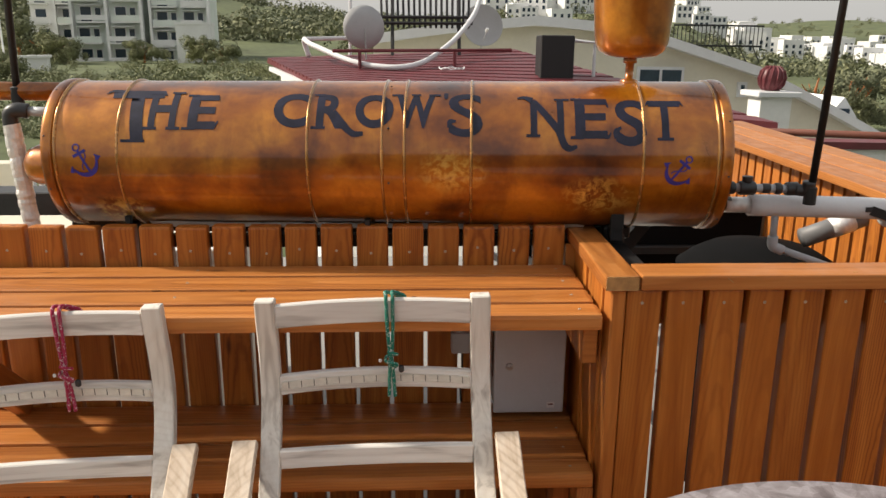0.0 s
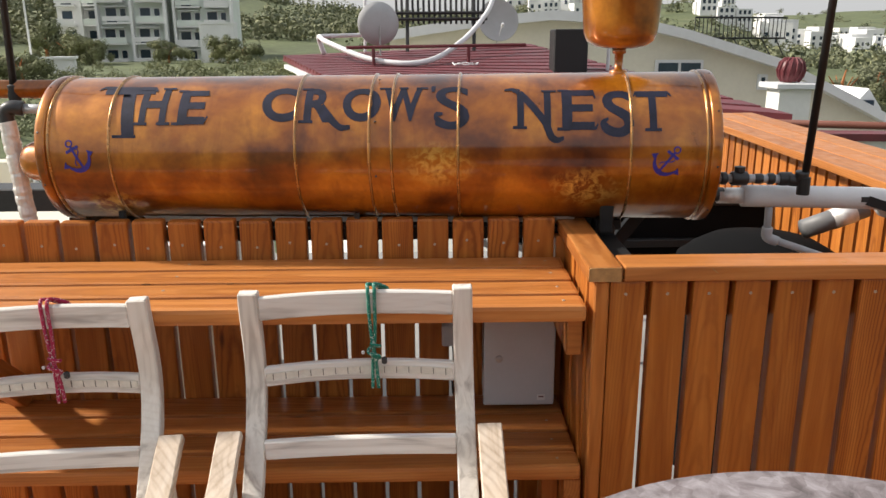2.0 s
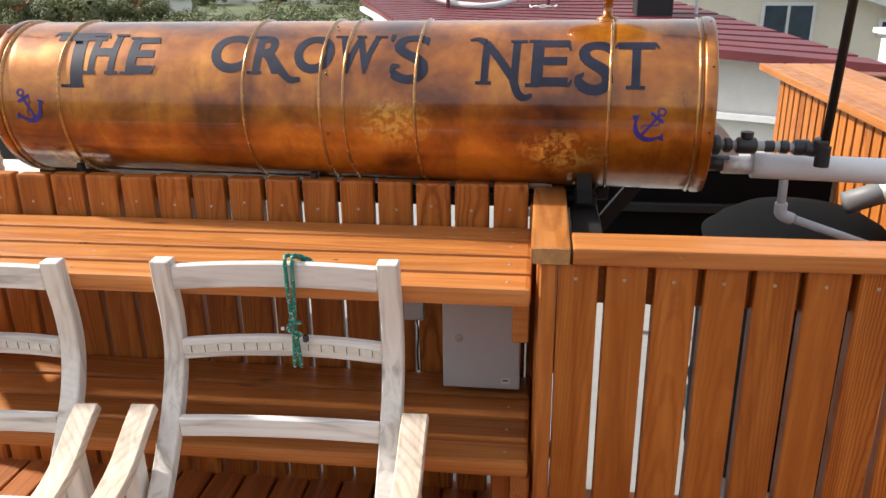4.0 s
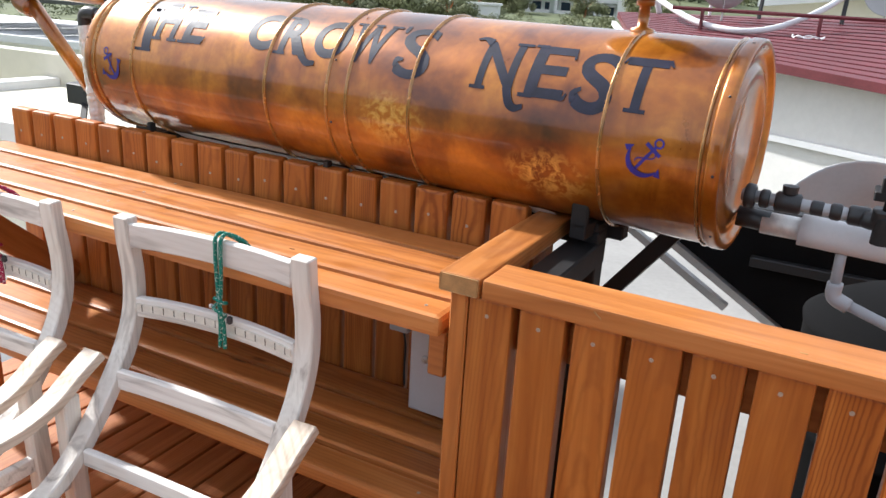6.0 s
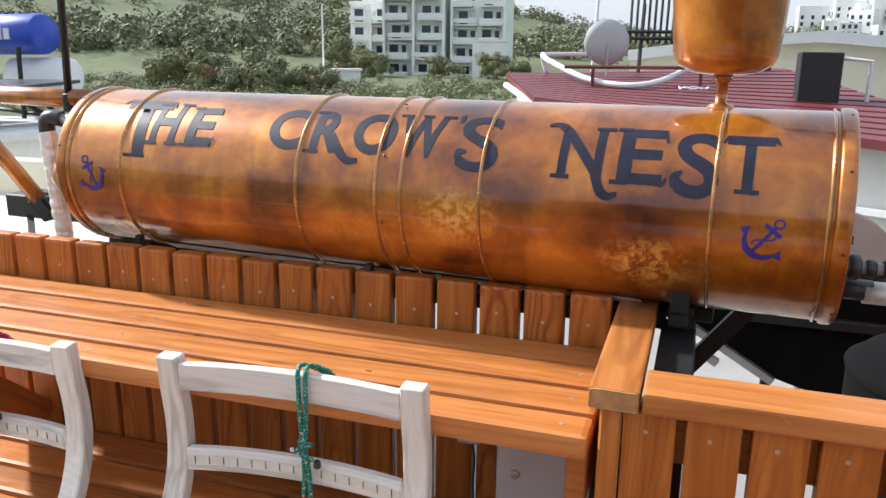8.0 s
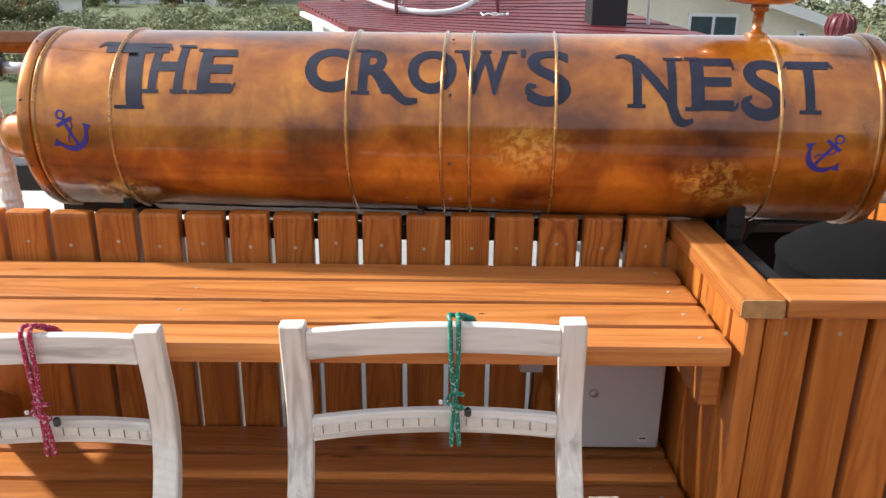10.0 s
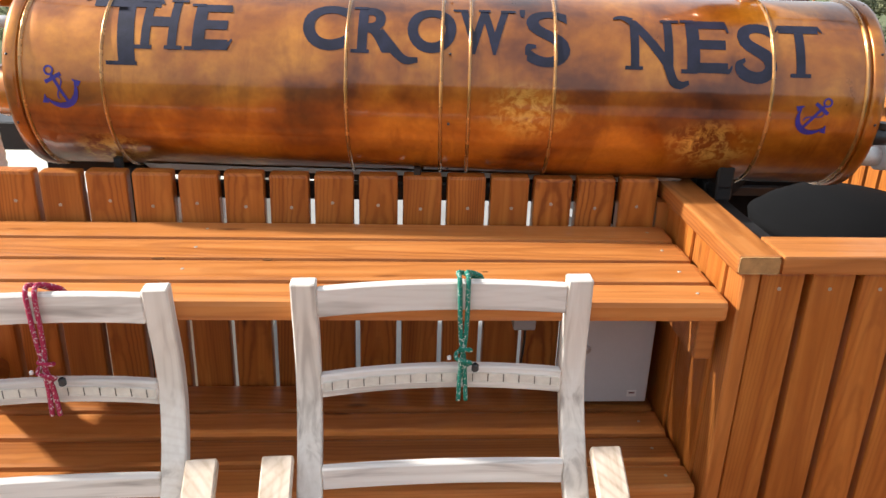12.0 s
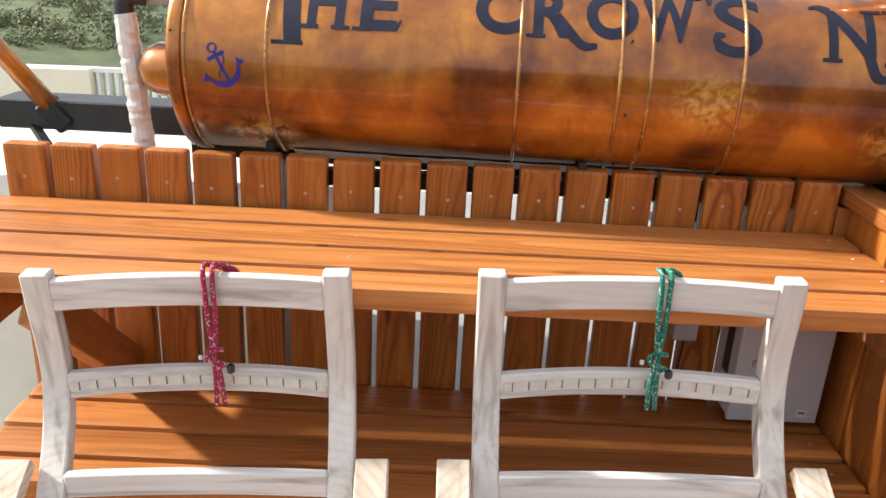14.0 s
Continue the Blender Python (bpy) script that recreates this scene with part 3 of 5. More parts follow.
for x, y, r in ((-0.613, 2.012, 0.010), (-0.389, 2.008, 0.008), (0.06, 1.95, 0.006)):
    part("knot", lathe_bm([(-0.001, r * 0.75), (0.0001, r * 0.7), (0.0002, 0.0)], 12), knot_brown, shelf, "dark knot", m=pose(x, y, 0.8450) @ Matrix.Diagonal((1.8, 0.75, 1, 1)) @ pose(0, 0, 0, 0, -90, 0))

# bench below it
bench = thing("bench", pose(-0.4, 2.0, 0.0), "orange stained slatted bench under the counter", "bench")
for k, (y0, y1, x0) in enumerate(((1.820, 1.900, -1.30), (1.911, 2.006, -1.30), (2.017, 2.116, -1.31), (2.127, 2.240, -1.31))):
    L = 0.526 - x0
    part("board", board_mesh(L, y1 - y0, 0.044, stained, 0.012), None, bench, m=pose(x0 + L / 2, (y0 + y1) / 2, 0.402 - 0.022))
    part("screw", SCREW, None, bench, m=pose(0.47, (y0 + y1) / 2, 0.4018, 0, -90, 0))
for x in (-1.2, 0.46):
    part("leg", board_mesh(0.358, 0.09, 0.045, stained), None, bench, m=pose(x, 1.95, 0.179) @ UPRIGHT)
    part("bearer", board_mesh(0.40, 0.09, 0.045, stained), None, bench, m=pose(x + 0.047, 2.03, 0.310, 0, 0, 90) @ pose(0, 0, 0, 90, 0, 0))

# side wall between counter and railing
side = new("wall_side", mesh_of(box_bm(0.566, 0.596, 1.86, 2.29, 0.62, 0.72), stained, "wall_side_rail"))
tagged(side, "orange stained upright boards closing the bench end", "side wall", kind="structure")
for k, (y0, w, x) in enumerate(((1.885, 0.088, 0.547), (1.977, 0.088, 0.551), (2.069, 0.088, 0.546), (2.161, 0.088, 0.550))):
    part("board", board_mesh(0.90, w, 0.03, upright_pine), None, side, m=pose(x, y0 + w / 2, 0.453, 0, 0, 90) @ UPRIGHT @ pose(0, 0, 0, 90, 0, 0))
part("post", box_bm(0.538, 0.574, 1.814, 1.884, 0.0, 0.905, 0.004), stained_up, side)
part("cap", board_mesh(0.53, 0.083, 0.038, stained, 0.005), None, side, m=pose(0.560, 1.803 + 0.265, 0.925, 0, 0, 90))

part("corner_post", box_bm(0.510, 0.562, 2.253, 2.30, 0.0, 0.90, 0.003), stained_up, side)
part("end_grain", box_bm(0.5205, 0.5995, 1.8015, 1.8035, 0.908, 0.942, 0.003), end_grain, side, "pale sawn end of the cap board")

# front railing to the right
rail = new("railing", mesh_of(box_bm(0.60, 1.80, 1.859, 1.893, 0.80, 0.888), stained, "railing_rail"))
tagged(rail, "orange stained board railing with a flat cap", "railing", kind="structure")
part("lower_rail", box_bm(0.60, 1.80, 1.859, 1.893, 0.10, 0.19), stained, rail)
part("cap", board_mesh(1.30, 0.108, 0.038, stained, 0.005), None, rail, m=pose(0.606 + 0.65, 1.803 + 0.054, 0.925))
for k in range(12):
    x = 0.5765 + 0.1012 * k
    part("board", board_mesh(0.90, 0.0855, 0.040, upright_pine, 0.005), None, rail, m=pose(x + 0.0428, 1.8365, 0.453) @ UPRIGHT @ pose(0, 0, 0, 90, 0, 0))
    part("screw", SCREW, None, rail, m=pose(x + 0.038, 1.8162, 0.871, 0, 0, -90))

part("scratch", box_bm(-0.009, 0.009, -0.0006, 0.0006, -0.0012, 0.0012), end_grain, rail, "pale scratch in the cap", m=pose(0.822, 1.8025, 0.932, 0, 38, 0))
part("scratch", box_bm(-0.006, 0.006, -0.002, 0.002, -0.0005, 0.0005), end_grain, rail, "pale chip in the cap", m=pose(1.14, 1.825, 0.9442))

# parapet that runs back along the right side
par = new("parapet", mesh_of(box_bm(1.90, 1.96, 1.80, 5.0, 0.78, 0.86), stained, "parapet_rail"))
tagged(par, "orange stained parapet with a broad board cap", "parapet", kind="structure")
for k in range(3):
    part("cap_board", board_mesh(3.4, 0.135, 0.036, stained, 0.005), None, par, m=pose(1.845 + 0.142 * k, 1.70 + 1.7, 0.925, 0, 0, 90))
for k in range(33):
    part("slat", board_mesh(0.95, 0.075, 0.03, upright_pine, 0.003), None, par, m=pose(1.880, 1.78 + 0.098 * k, 0.43, 0, 0, 90) @ UPRIGHT @ pose(0, 0, 0, 90, 0, 0))

hr = thing("handrail", pose(2.0, 5.0, 0.88), "brown painted tube handrail running off the parapet", "handrail")
part("tube", tube_bm([(1.93, 4.99, 0.90), (6.5, 5.02, 0.745)], 0.024, 12), maroon_brown, hr, m=Matrix.Identity(4), smooth=True)
part("bracket", box_bm(1.90, 1.97, 4.95, 5.03, 0.84, 0.905, 0.004), black_steel, hr, m=Matrix.Identity(4))
# ---- the copper-coloured tank ----
TA, TB, TR = Vector((-0.965, 2.478, 1.139)), Vector((0.948, 2.335, 1.152)), 0.214
TL = (TB - TA).length
axis = (TB - TA).normalized()
TM = Matrix.Translation(TA) @ pose(0, 0, 0, 0, -math.degrees(math.asin(axis.z)), math.degrees(math.atan2(axis.y, axis.x)))


def on_tank(s, phi, lift=0.0):
    """A place on the tank's skin, local: s along it, phi degrees up from its front."""
    a = radians(phi)
    return Vector((s, -(TR + lift) * math.cos(a), (TR + lift) * math.sin(a)))


tank = thing("water_tank", TM, "long varnished copper-brown cylindrical water tank with painted lettering", "water tank")
shell = [(0.012, TR - 0.004)]
for k in range(40):
    s = 0.02 + (TL - 0.04) * k / 39
    shell.append((s, TR))
shell.append((TL - 0.012, TR - 0.004))
bm = lathe_bm(shell, 96)
for v in bm.verts:
    d = noise.noise((v.co.x * 3.1, v.co.y * 4, v.co.z * 4)) * 0.0005
    v.co.y *= 1 + d / TR
    v.co.z *= 1 + d / TR
part("shell", bm, tank_copper, tank, smooth=True)
for s, flip in ((0.0, 1), (TL, -1)):
    prof = [(0.030, TR - 0.002), (0.030, TR + 0.004), (0.024, TR + 0.0065), (0.010, TR + 0.0065), (0.002, TR + 0.005), (0.0, TR), (0.002, TR - 0.012), (0.010, TR - 0.020),
            (0.012, TR - 0.045), (0.006, TR - 0.052), (0.004, TR - 0.075), (0.009, TR - 0.09), (0.010, 0.05), (0.010, 0.0)]
    bm = lathe_bm([(s + flip * x, r) for x, r in prof], 72)
    bmesh.ops.recalc_face_normals(bm, faces=bm.faces)
    part("end_cap", bm, copper, tank, "pressed copper-brown end cap with a rolled rim", smooth=True)
for s in (0.216, 0.749, 0.957, 1.019, 1.204, 1.675, 0.038, TL - 0.040):
    part("rib", lathe_bm([(s - 0.0048, TR - 0.001), (s - 0.003, TR + 0.0035), (s - 0.001, TR + 0.0055), (s + 0.001, TR + 0.0055), (s + 0.003, TR + 0.0035), (s + 0.0048, TR - 0.001)], 80), rib_highlight, tank, "thin copper rib with its highlight put into the colour", smooth=True)
for s in (0.012, TL - 0.012, 0.975):
    for phi in (-60, -20, 20, 62, 100):
        p = on_tank(s, phi + 7 * s, 0.006)
        part("rivet", lathe_bm([(0.0, 0.0034), (0.002, 0.0026), (0.003, 0.0)], 8), dark_plastic, tank, m=TM @ Matrix.Translation(p) @ pose(0, 0, 0, phi + 7 * s, 0, 0) @ pose(0, 0, 0, 0, 0, -90))


def wrap(me, s0, phi0, s_size, phi_size, lean=0.0, lift=0.0009):
    """Lay a flat mesh with unit box 0..1 on the tank's skin."""
    for v in me.vertices:
        x, y, z = v.co
        v.co = on_tank(s0 + s_size * (x + lean * (y - 0.5)), phi0 + phi_size * y, lift + z)


def stroke(bm, pts, widths, z=0.0):
    """A flat ribbon through points in the unit box, with its own width at each."""
    pts = [Vector((p[0], p[1], z)) for p in pts]
    rows_ = []
    for i, p in enumerate(pts):
        d = (pts[min(i + 1, len(pts) - 1)] - pts[max(i - 1, 0)]).normalized()
        n = Vector((-d.y, d.x, 0))
        rows_.append((bm.verts.new(p + n * widths[i] / 2), bm.verts.new(p - n * widths[i] / 2)))
    for a, b in zip(rows_, rows_[1:]):
        bm.faces.new((a[0], a[1], b[1], b[0]))


def glyph(ch, s0, s1, phi0, phi1, extra=(), bold=0.012, lean=0.0):
    """A painted capital: the built-in font's outline fitted to its box on the tank, with serifs and swashes."""
    cu = bpy.data.curves.new("glyph", "FONT")
    cu.body, cu.size, cu.offset, cu.resolution_u = ch, 1.0, bold, 6
    tmp = bpy.data.objects.new("glyph", cu)
    me = bpy.data.meshes.new_from_object(tmp)
    bpy.data.objects.remove(tmp)
    xs = [v.co.x for v in me.vertices]
    ys = [v.co.y for v in me.vertices]
    for v in me.vertices:
        v.co.x = (v.co.x - min(xs)) / (max(xs) - min(xs))
        v.co.y = (v.co.y - min(ys)) / (max(ys) - min(ys))
    bm = bmesh.new()
    bm.from_mesh(me)
    bpy.data.meshes.remove(me)
    for layer, (pts, widths) in enumerate(extra, 1):
        c = arc([(p[0], p[1], 0) for p in pts], 6) if len(pts) > 2 else [Vector((*p, 0)) for p in pts]
        t = [k / (len(c) - 1) * (len(widths) - 1) for k in range(len(c))]
        stroke(bm, c, [np.interp(q, range(len(widths)), widths) for q in t], 0.0003 * layer)
    for k in range(-3, 13):
        bmesh.ops.bisect_plane(bm, geom=bm.verts[:] + bm.edges[:] + bm.faces[:], plane_co=(0, k / 10 + 0.003, 0), plane_no=(0, 1, 0))
    bmesh.ops.triangulate(bm, faces=bm.faces)
    out = mesh_of(bm, letter_paint, "letter")
    wrap(out, s0, phi0, s1 - s0, phi1 - phi0, lean)
    part("letter", out, None, tank, "dark blue-black painted letter")


def serif(x, y, w=0.36, t=0.07):
    return ((x - w / 2, y), (x + w / 2, y)), (t, t)


glyph("T", 0.190, 0.338, 16.5, 63, (serif(0.42, 0.01, 0.46, 0.05), (((-0.14, 0.90), (-0.02, 0.985), (0.2, 0.965)), (0.02, 0.07, 0.09)), (((0.98, 0.96), (1.04, 0.86)), (0.07, 0.03))), 0.03, -0.12)
glyph("H", 0.300, 0.378, 26, 60.5, (serif(0.08, 0.02, .5), serif(0.92, 0.02, .5), serif(0.08, 0.98, .5), serif(0.92, 0.98, .5)), 0.03)
glyph("E", 0.412, 0.490, 26, 57.5, (serif(0.05, 0.02, .5), serif(0.05, 0.98, .4), (((0.95, 0.98), (1.02, 0.80)), (0.09, 0.05)), (((0.95, 0.03), (1.12, 0.20)), (0.10, 0.06))), 0.03)
glyph("C", 0.651, 0.752, 27.5, 59.5, (), 0.036)
glyph("R", 0.772, 0.852, 27.0, 58.5, (serif(0.08, 0.02, .5), serif(0.05, 0.98, .4), (((0.60, 0.42), (0.95, 0.10), (1.30, -0.12), (1.66, -0.12)), (0.2, 0.22, 0.16, 0.10))), 0.034)
glyph("O", 0.880, 0.987, 27.4, 58.4, (), 0.036)
glyph("W", 0.994, 1.103, 27.5, 58.6, (serif(0.02, 0.98, .3), serif(0.98, 0.98, .3), serif(0.5, 0.98, .24)), 0.034)
glyph("'", 1.126, 1.138, 53.5, 60.5, (), 0.02)
glyph("S", 1.140, 1.235, 21.0, 59.5, ((((0.02, 0.18), (0.04, 0.30), (0.22, 0.32)), (0.10, 0.12, 0.05)),), 0.012)
glyph("N", 1.366, 1.458, 21.5, 53.5, (serif(0.08, 0.02, .42), serif(0.95, 0.99, .44), (((0.06, 0.96), (-0.18, 1.06), (-0.38, 1.02)), (0.2, 0.1, 0.05)), (((0.86, 0.10), (1.0, -0.18), (1.18, -0.27), (1.38, -0.22)), (0.22, 0.2, 0.14, 0.08))), 0.022)
glyph("E", 1.488, 1.576, 20.2, 54.3, (serif(0.05, 0.02, .4), serif(0.05, 0.98, .34), (((0.95, 0.98), (1.04, 0.74)), (0.10, 0.05)), (((0.9, 0.04), (1.03, 0.04), (1.10, 0.13)), (0.09, 0.08, 0.04))), 0.020)
glyph("S", 1.598, 1.682, 14.8, 53.2, ((((0.03, 0.16), (-0.02, 0.27), (0.18, 0.36)), (0.14, 0.12, 0.06)),), 0.022)
glyph("T", 1.690, 1.776, 19.6, 52.5, (serif(0.5, 0.015, .52), (((0.02, 0.97), (-0.08, 0.84)), (0.08, 0.04)), (((0.98, 0.97), (1.10, 0.84)), (0.10, 0.04))), 0.022)


def anchor(s0, phi0, size, turn):
    """A small painted anchor: ring, stock, shank and curved arms."""
    bm = bmesh.new()
    stroke(bm, [(0, -0.9 + 1.52 * k / 16) for k in range(17)], [0.15] * 17)
    rope = [(0.30 * math.sin(t * 5.2), 0.55 - 1.15 * t) for t in (k / 24 for k in range(25))]
    stroke(bm, rope, [0.06] * 25, 0.0003)
    stroke(bm, [(-0.44 + 0.11 * k, 0.42) for k in range(9)], [0.18] * 9, 0.0006)
    ring = [(0.20 * math.cos(a), 0.82 + 0.20 * math.sin(a)) for a in (2 * math.pi * k / 16 for k in range(17))]
    stroke(bm, ring, [0.09] * 17, 0.0009)
    arms = [(0.82 * math.cos(a), -0.12 + 0.86 * math.sin(a)) for a in (radians(190 + 160 * k / 18) for k in range(19))]
    stroke(bm, arms, [0.06 + 0.24 * math.sin(math.pi * k / 18) for k in range(19)], 0.0012)
    for sx in (-1, 1):
        stroke(bm, [(sx * 1.0, -0.42), (sx * 0.80, -0.05)], [0.32, 0.03], 0.0015)
    c, s = math.cos(radians(turn)), math.sin(radians(turn))
    me = mesh_of(bm, blue_paint, "anchor")
    for v in me.vertices:
        x, y = v.co.x * c - v.co.y * s, v.co.x * s + v.co.y * c
        v.co = on_tank(s0 + x * size, phi0 + math.degrees(y * size / TR), 0.0012 + v.co.z)
    part("anchor", me, None, tank, "small blue painted anchor")


anchor(0.118, 3.0, 0.045, 28)
anchor(1.776, -2.0, 0.042, -38)
# clamps under the tank, and the boss at its left end
for s, big in ((0.20, 0.55), (0.905, 0.5), (1.625, 1.18)):
    m = TM @ Matrix.Translation((s, 0, -TR * (1 - big) * 0.985)) @ Matrix.Diagonal((big, 1, big, 1))
    bm = box_bm(-0.022, 0.022, -0.10, -0.02, -TR - 0.035, -TR + 0.012, 0.004)
    box_bm(-0.016, 0.016, -0.155, -0.135, -TR + 0.01, -TR + 0.085, 0.003, bm=bm)
    box_bm(-0.016, 0.016, -0.155, -0.05, -TR - 0.012, -TR + 0.02, 0.003, bm=bm)
    part("clamp", bm, black_steel, tank, "black steel clamp", m=m)
part("boss", lathe_bm([(0.012, 0.062), (-0.050, 0.06), (-0.075, 0.050), (-0.092, 0.028), (-0.096, 0.0)], 32), copper, tank, m=TM @ Matrix.Translation((0, -0.12, -0.02)), smooth=True)

sheet = thing("plastic_strip", TM @ pose(0.9, -0.1, -TR), "crumpled white plastic strip tucked under the tank", "plastic sheet")
g = random.Random(8)
bm = bmesh.new()
prev = None
for k in range(61):
    s = 0.24 + 1.30 * k / 60
    a0 = -60 - 3.5 * noise.noise((s * 5, 1, 0)) - 2.0 * noise.noise((s * 23, 4, 0)) - 3
    row = [bm.verts.new(on_tank(s, a0 - 7 * j, 0.003 + 0.004 * j + 0.003 * noise.noise((s * 40, j, 2)))) for j in range(4)]
    if prev:
        for j in range(3):
            bm.faces.new((prev[j], row[j], row[j + 1], prev[j + 1]))
    prev = row
part("sheet", bm, white_foam, sheet, m=TM, smooth=True)

# stand of black box steel under the tank
I4 = Matrix.Identity(4)
stand = thing("tank_stand", pose(0.63, 2.2, -0.25), "black steel angle stand carrying the tank", "stand")
for x, y in ((0.66, 2.28), (-0.78, 2.40)):
    part("post", box_bm(-0.022, 0.022, -0.03, 0.03, -0.25, 0.93, 0.003), black_steel, stand, m=pose(x, y, 0))
    part("foot_plate", box_bm(-0.05, 0.05, -0.05, 0.05, -0.25, -0.242), black_steel, stand, m=pose(x, y, 0))
part("beam", box_bm(-1.0, 0.72, -0.02, 0.02, 0.90, 0.932, 0.003), black_steel, stand, m=pose(0, 2.395, 0, 0, 0, -4.3))
part("bracket", box_bm(0.625, 0.70, 2.15, 2.30, 0.895, 0.935, 0.004), black_steel, stand)
part("bracket", box_bm(0.645, 0.69, 2.15, 2.20, 0.93, 1.0, 0.004), black_steel, stand)
part("strut", tube_bm([(0.58, 2.49, 0.60), (0.82, 2.49, 0.92)], 0.028, 4), black_steel, stand, m=I4)
part("arm", box_bm(0.612, 0.684, 1.97, 2.31, 0.845, 0.905, 0.004), black_steel, stand, m=I4)

# solar collector leaning behind the tank
I4 = Matrix.Identity(4)
coll = thing("solar_collector", pose(1.2, 3.9, -0.25), "dark flat solar collector on the lower roof", "solar collector")
outline = ((0.34, 0.615), (1.85, 0.615), (1.85, -0.08), (1.02, 0.16), (0.50, 0.46), (0.34, 0.545))
bm = bmesh.new()
near_v = [bm.verts.new((x, 3.90, z)) for x, z in outline]
far_v = [bm.verts.new((x, 3.95, z)) for x, z in outline]
bm.faces.new(near_v)
bm.faces.new(far_v[::-1])
for i in range(6):
    bm.faces.new((near_v[i], far_v[i], far_v[(i + 1) % 6], near_v[(i + 1) % 6]))
bmesh.ops.recalc_face_normals(bm, faces=bm.faces)
part("panel", bm, matt_black, coll, m=I4)
part("frame", tube_bm([(0.34, 3.885, 0.555), (1.02, 3.885, 0.15)], 0.022, 4), zinc, coll, m=I4)
part("frame", tube_bm([(0.20, 3.885, 0.555), (0.80, 3.885, 0.20)], 0.022, 4), zinc, coll, m=I4)
part("beam", box_bm(0.86, 1.85, 3.86, 3.90, 0.405, 0.445, 0.003), black_steel, coll, m=I4)
part("top_rail", box_bm(0.18, 1.86, 3.88, 3.96, 0.615, 0.645, 0.003), black_steel, coll, m=I4)
for x in (1.00, 1.82):
    part("leg", box_bm(x - 0.02, x + 0.02, 3.93, 3.97, -0.25, 0.62, 0.003), black_steel, coll, m=I4)

drum = thing("black_drum", pose(1.42, 2.95, -0.25), "round black drum on the lower roof", "drum")
part("lid", lathe_bm([(0.845, 0.312), (0.862, 0.316), (0.872, 0.300), (0.90, 0.27), (0.94, 0.20), (0.958, 0.08), (0.96, 0.0)], 40), matt_black, drum, m=pose(1.42, 2.95, -0.25) @ pose(0, 0, 0, 0, -90, 0), smooth=True)
part("body", lathe_bm([(0, 0.30), (0.27, 0.306), (0.28, 0.312), (0.29, 0.306), (0.56, 0.306), (0.57, 0.312), (0.58, 0.306), (0.845, 0.308)], 40), matt_black, drum, m=pose(1.42, 2.95, -0.25) @ pose(0, 0, 0, 0, -90, 0), smooth=True)
# copper pot on its stem, on top of the tank
PX, PY = 0.690, 2.352
pot = thing("copper_pot", pose(PX, PY, 1.362), "copper-brown bucket on a threaded stem above the tank", "pot")
bm = lathe_bm([(0.068, 0.0), (0.070, 0.040), (0.076, 0.072), (0.090, 0.094), (0.112, 0.1035), (0.150, 0.1075), (0.25, 0.1145), (0.34, 0.121), (0.344, 0.124), (0.346, 0.119), (0.20, 0.105), (0.12, 0.09), (0.10, 0.0)], 56)
part("bucket", bm, copper, pot, m=pose(PX, PY, 1.362) @ pose(0, 0, 0, 0, -90, 0), smooth=True)
bm = lathe_bm([(-0.004, 0.026), (0.004, 0.026), (0.008, 0.012), (0.05, 0.0125), (0.052, 0.02), (0.068, 0.02), (0.07, 0.0)], 20)
part("stem", bm, copper, pot, "dark brown threaded stem", m=pose(PX, PY, 1.366) @ pose(0, 0, 0, 0, -90, 0), smooth=True)

# copper-coloured pipe arms at the tank's left end
arm = thing("copper_pipe_arm", TM @ pose(-0.02, 0, 0.1), "copper-brown pipe arm with a bend at the tank's end", "pipe")
P0, P1, P2 = Vector((-0.985, 2.50, 1.318)), Vector((-1.68, 2.56, 1.318)), Vector((-1.42, 2.63, 0.965))
part("pipe", tube_bm([P0, P1], 0.028, 20), copper, arm, m=Matrix.Identity(4), smooth=True)
part("pipe", tube_bm([P1 + Vector((0.03, 0, -0.02)), P2], 0.026, 20), copper, arm, m=Matrix.Identity(4), smooth=True)
part("elbow", tube_bm(arc([P1 + Vector((0.06, 0, 0.0)), P1 + Vector((-0.01, 0, -0.005)), P1 + Vector((0.0, 0, -0.05)), P1 + Vector((0.06, 0, -0.07))], 5), 0.033, 20), copper, arm, m=Matrix.Identity(4), smooth=True)
part("clip", box_bm(-0.05, 0.04, -0.03, 0.03, -0.03, 0.02, 0.006), black_steel, arm, m=pose(-1.40, 2.635, 0.945, 0, 45, 0))

# black poles
for name, x, y, z0, z1, lean in (("flag_pole", -1.135, 2.50, 1.30, 3.2, 0.03), ("flag_pole", 1.222, 2.25, 1.040, 3.0, 0.04)):
    t = thing(name, pose(x, y, z0), "thin black painted upright pole", "pole")
    part("shaft", tube_bm([(0, 0, 0), (lean * (z1 - z0), 0, z1 - z0)], 0.011, 12), black_steel, t, smooth=True)
    part("collar", lathe_bm([(-0.02, 0.018), (0.03, 0.018), (0.034, 0.011)], 16), black_steel, t, m=pose(x, y, z0) @ pose(0, 0, 0, 0, -90, 0))
spar = thing("spar", pose(0.69, 2.35, 1.60), "slim black spar between pot and pole", "spar")
part("shaft", tube_bm([(0.12, 0.0, 0.0), (0.55, -0.08, 0.0)], 0.008, 10), black_steel, spar)

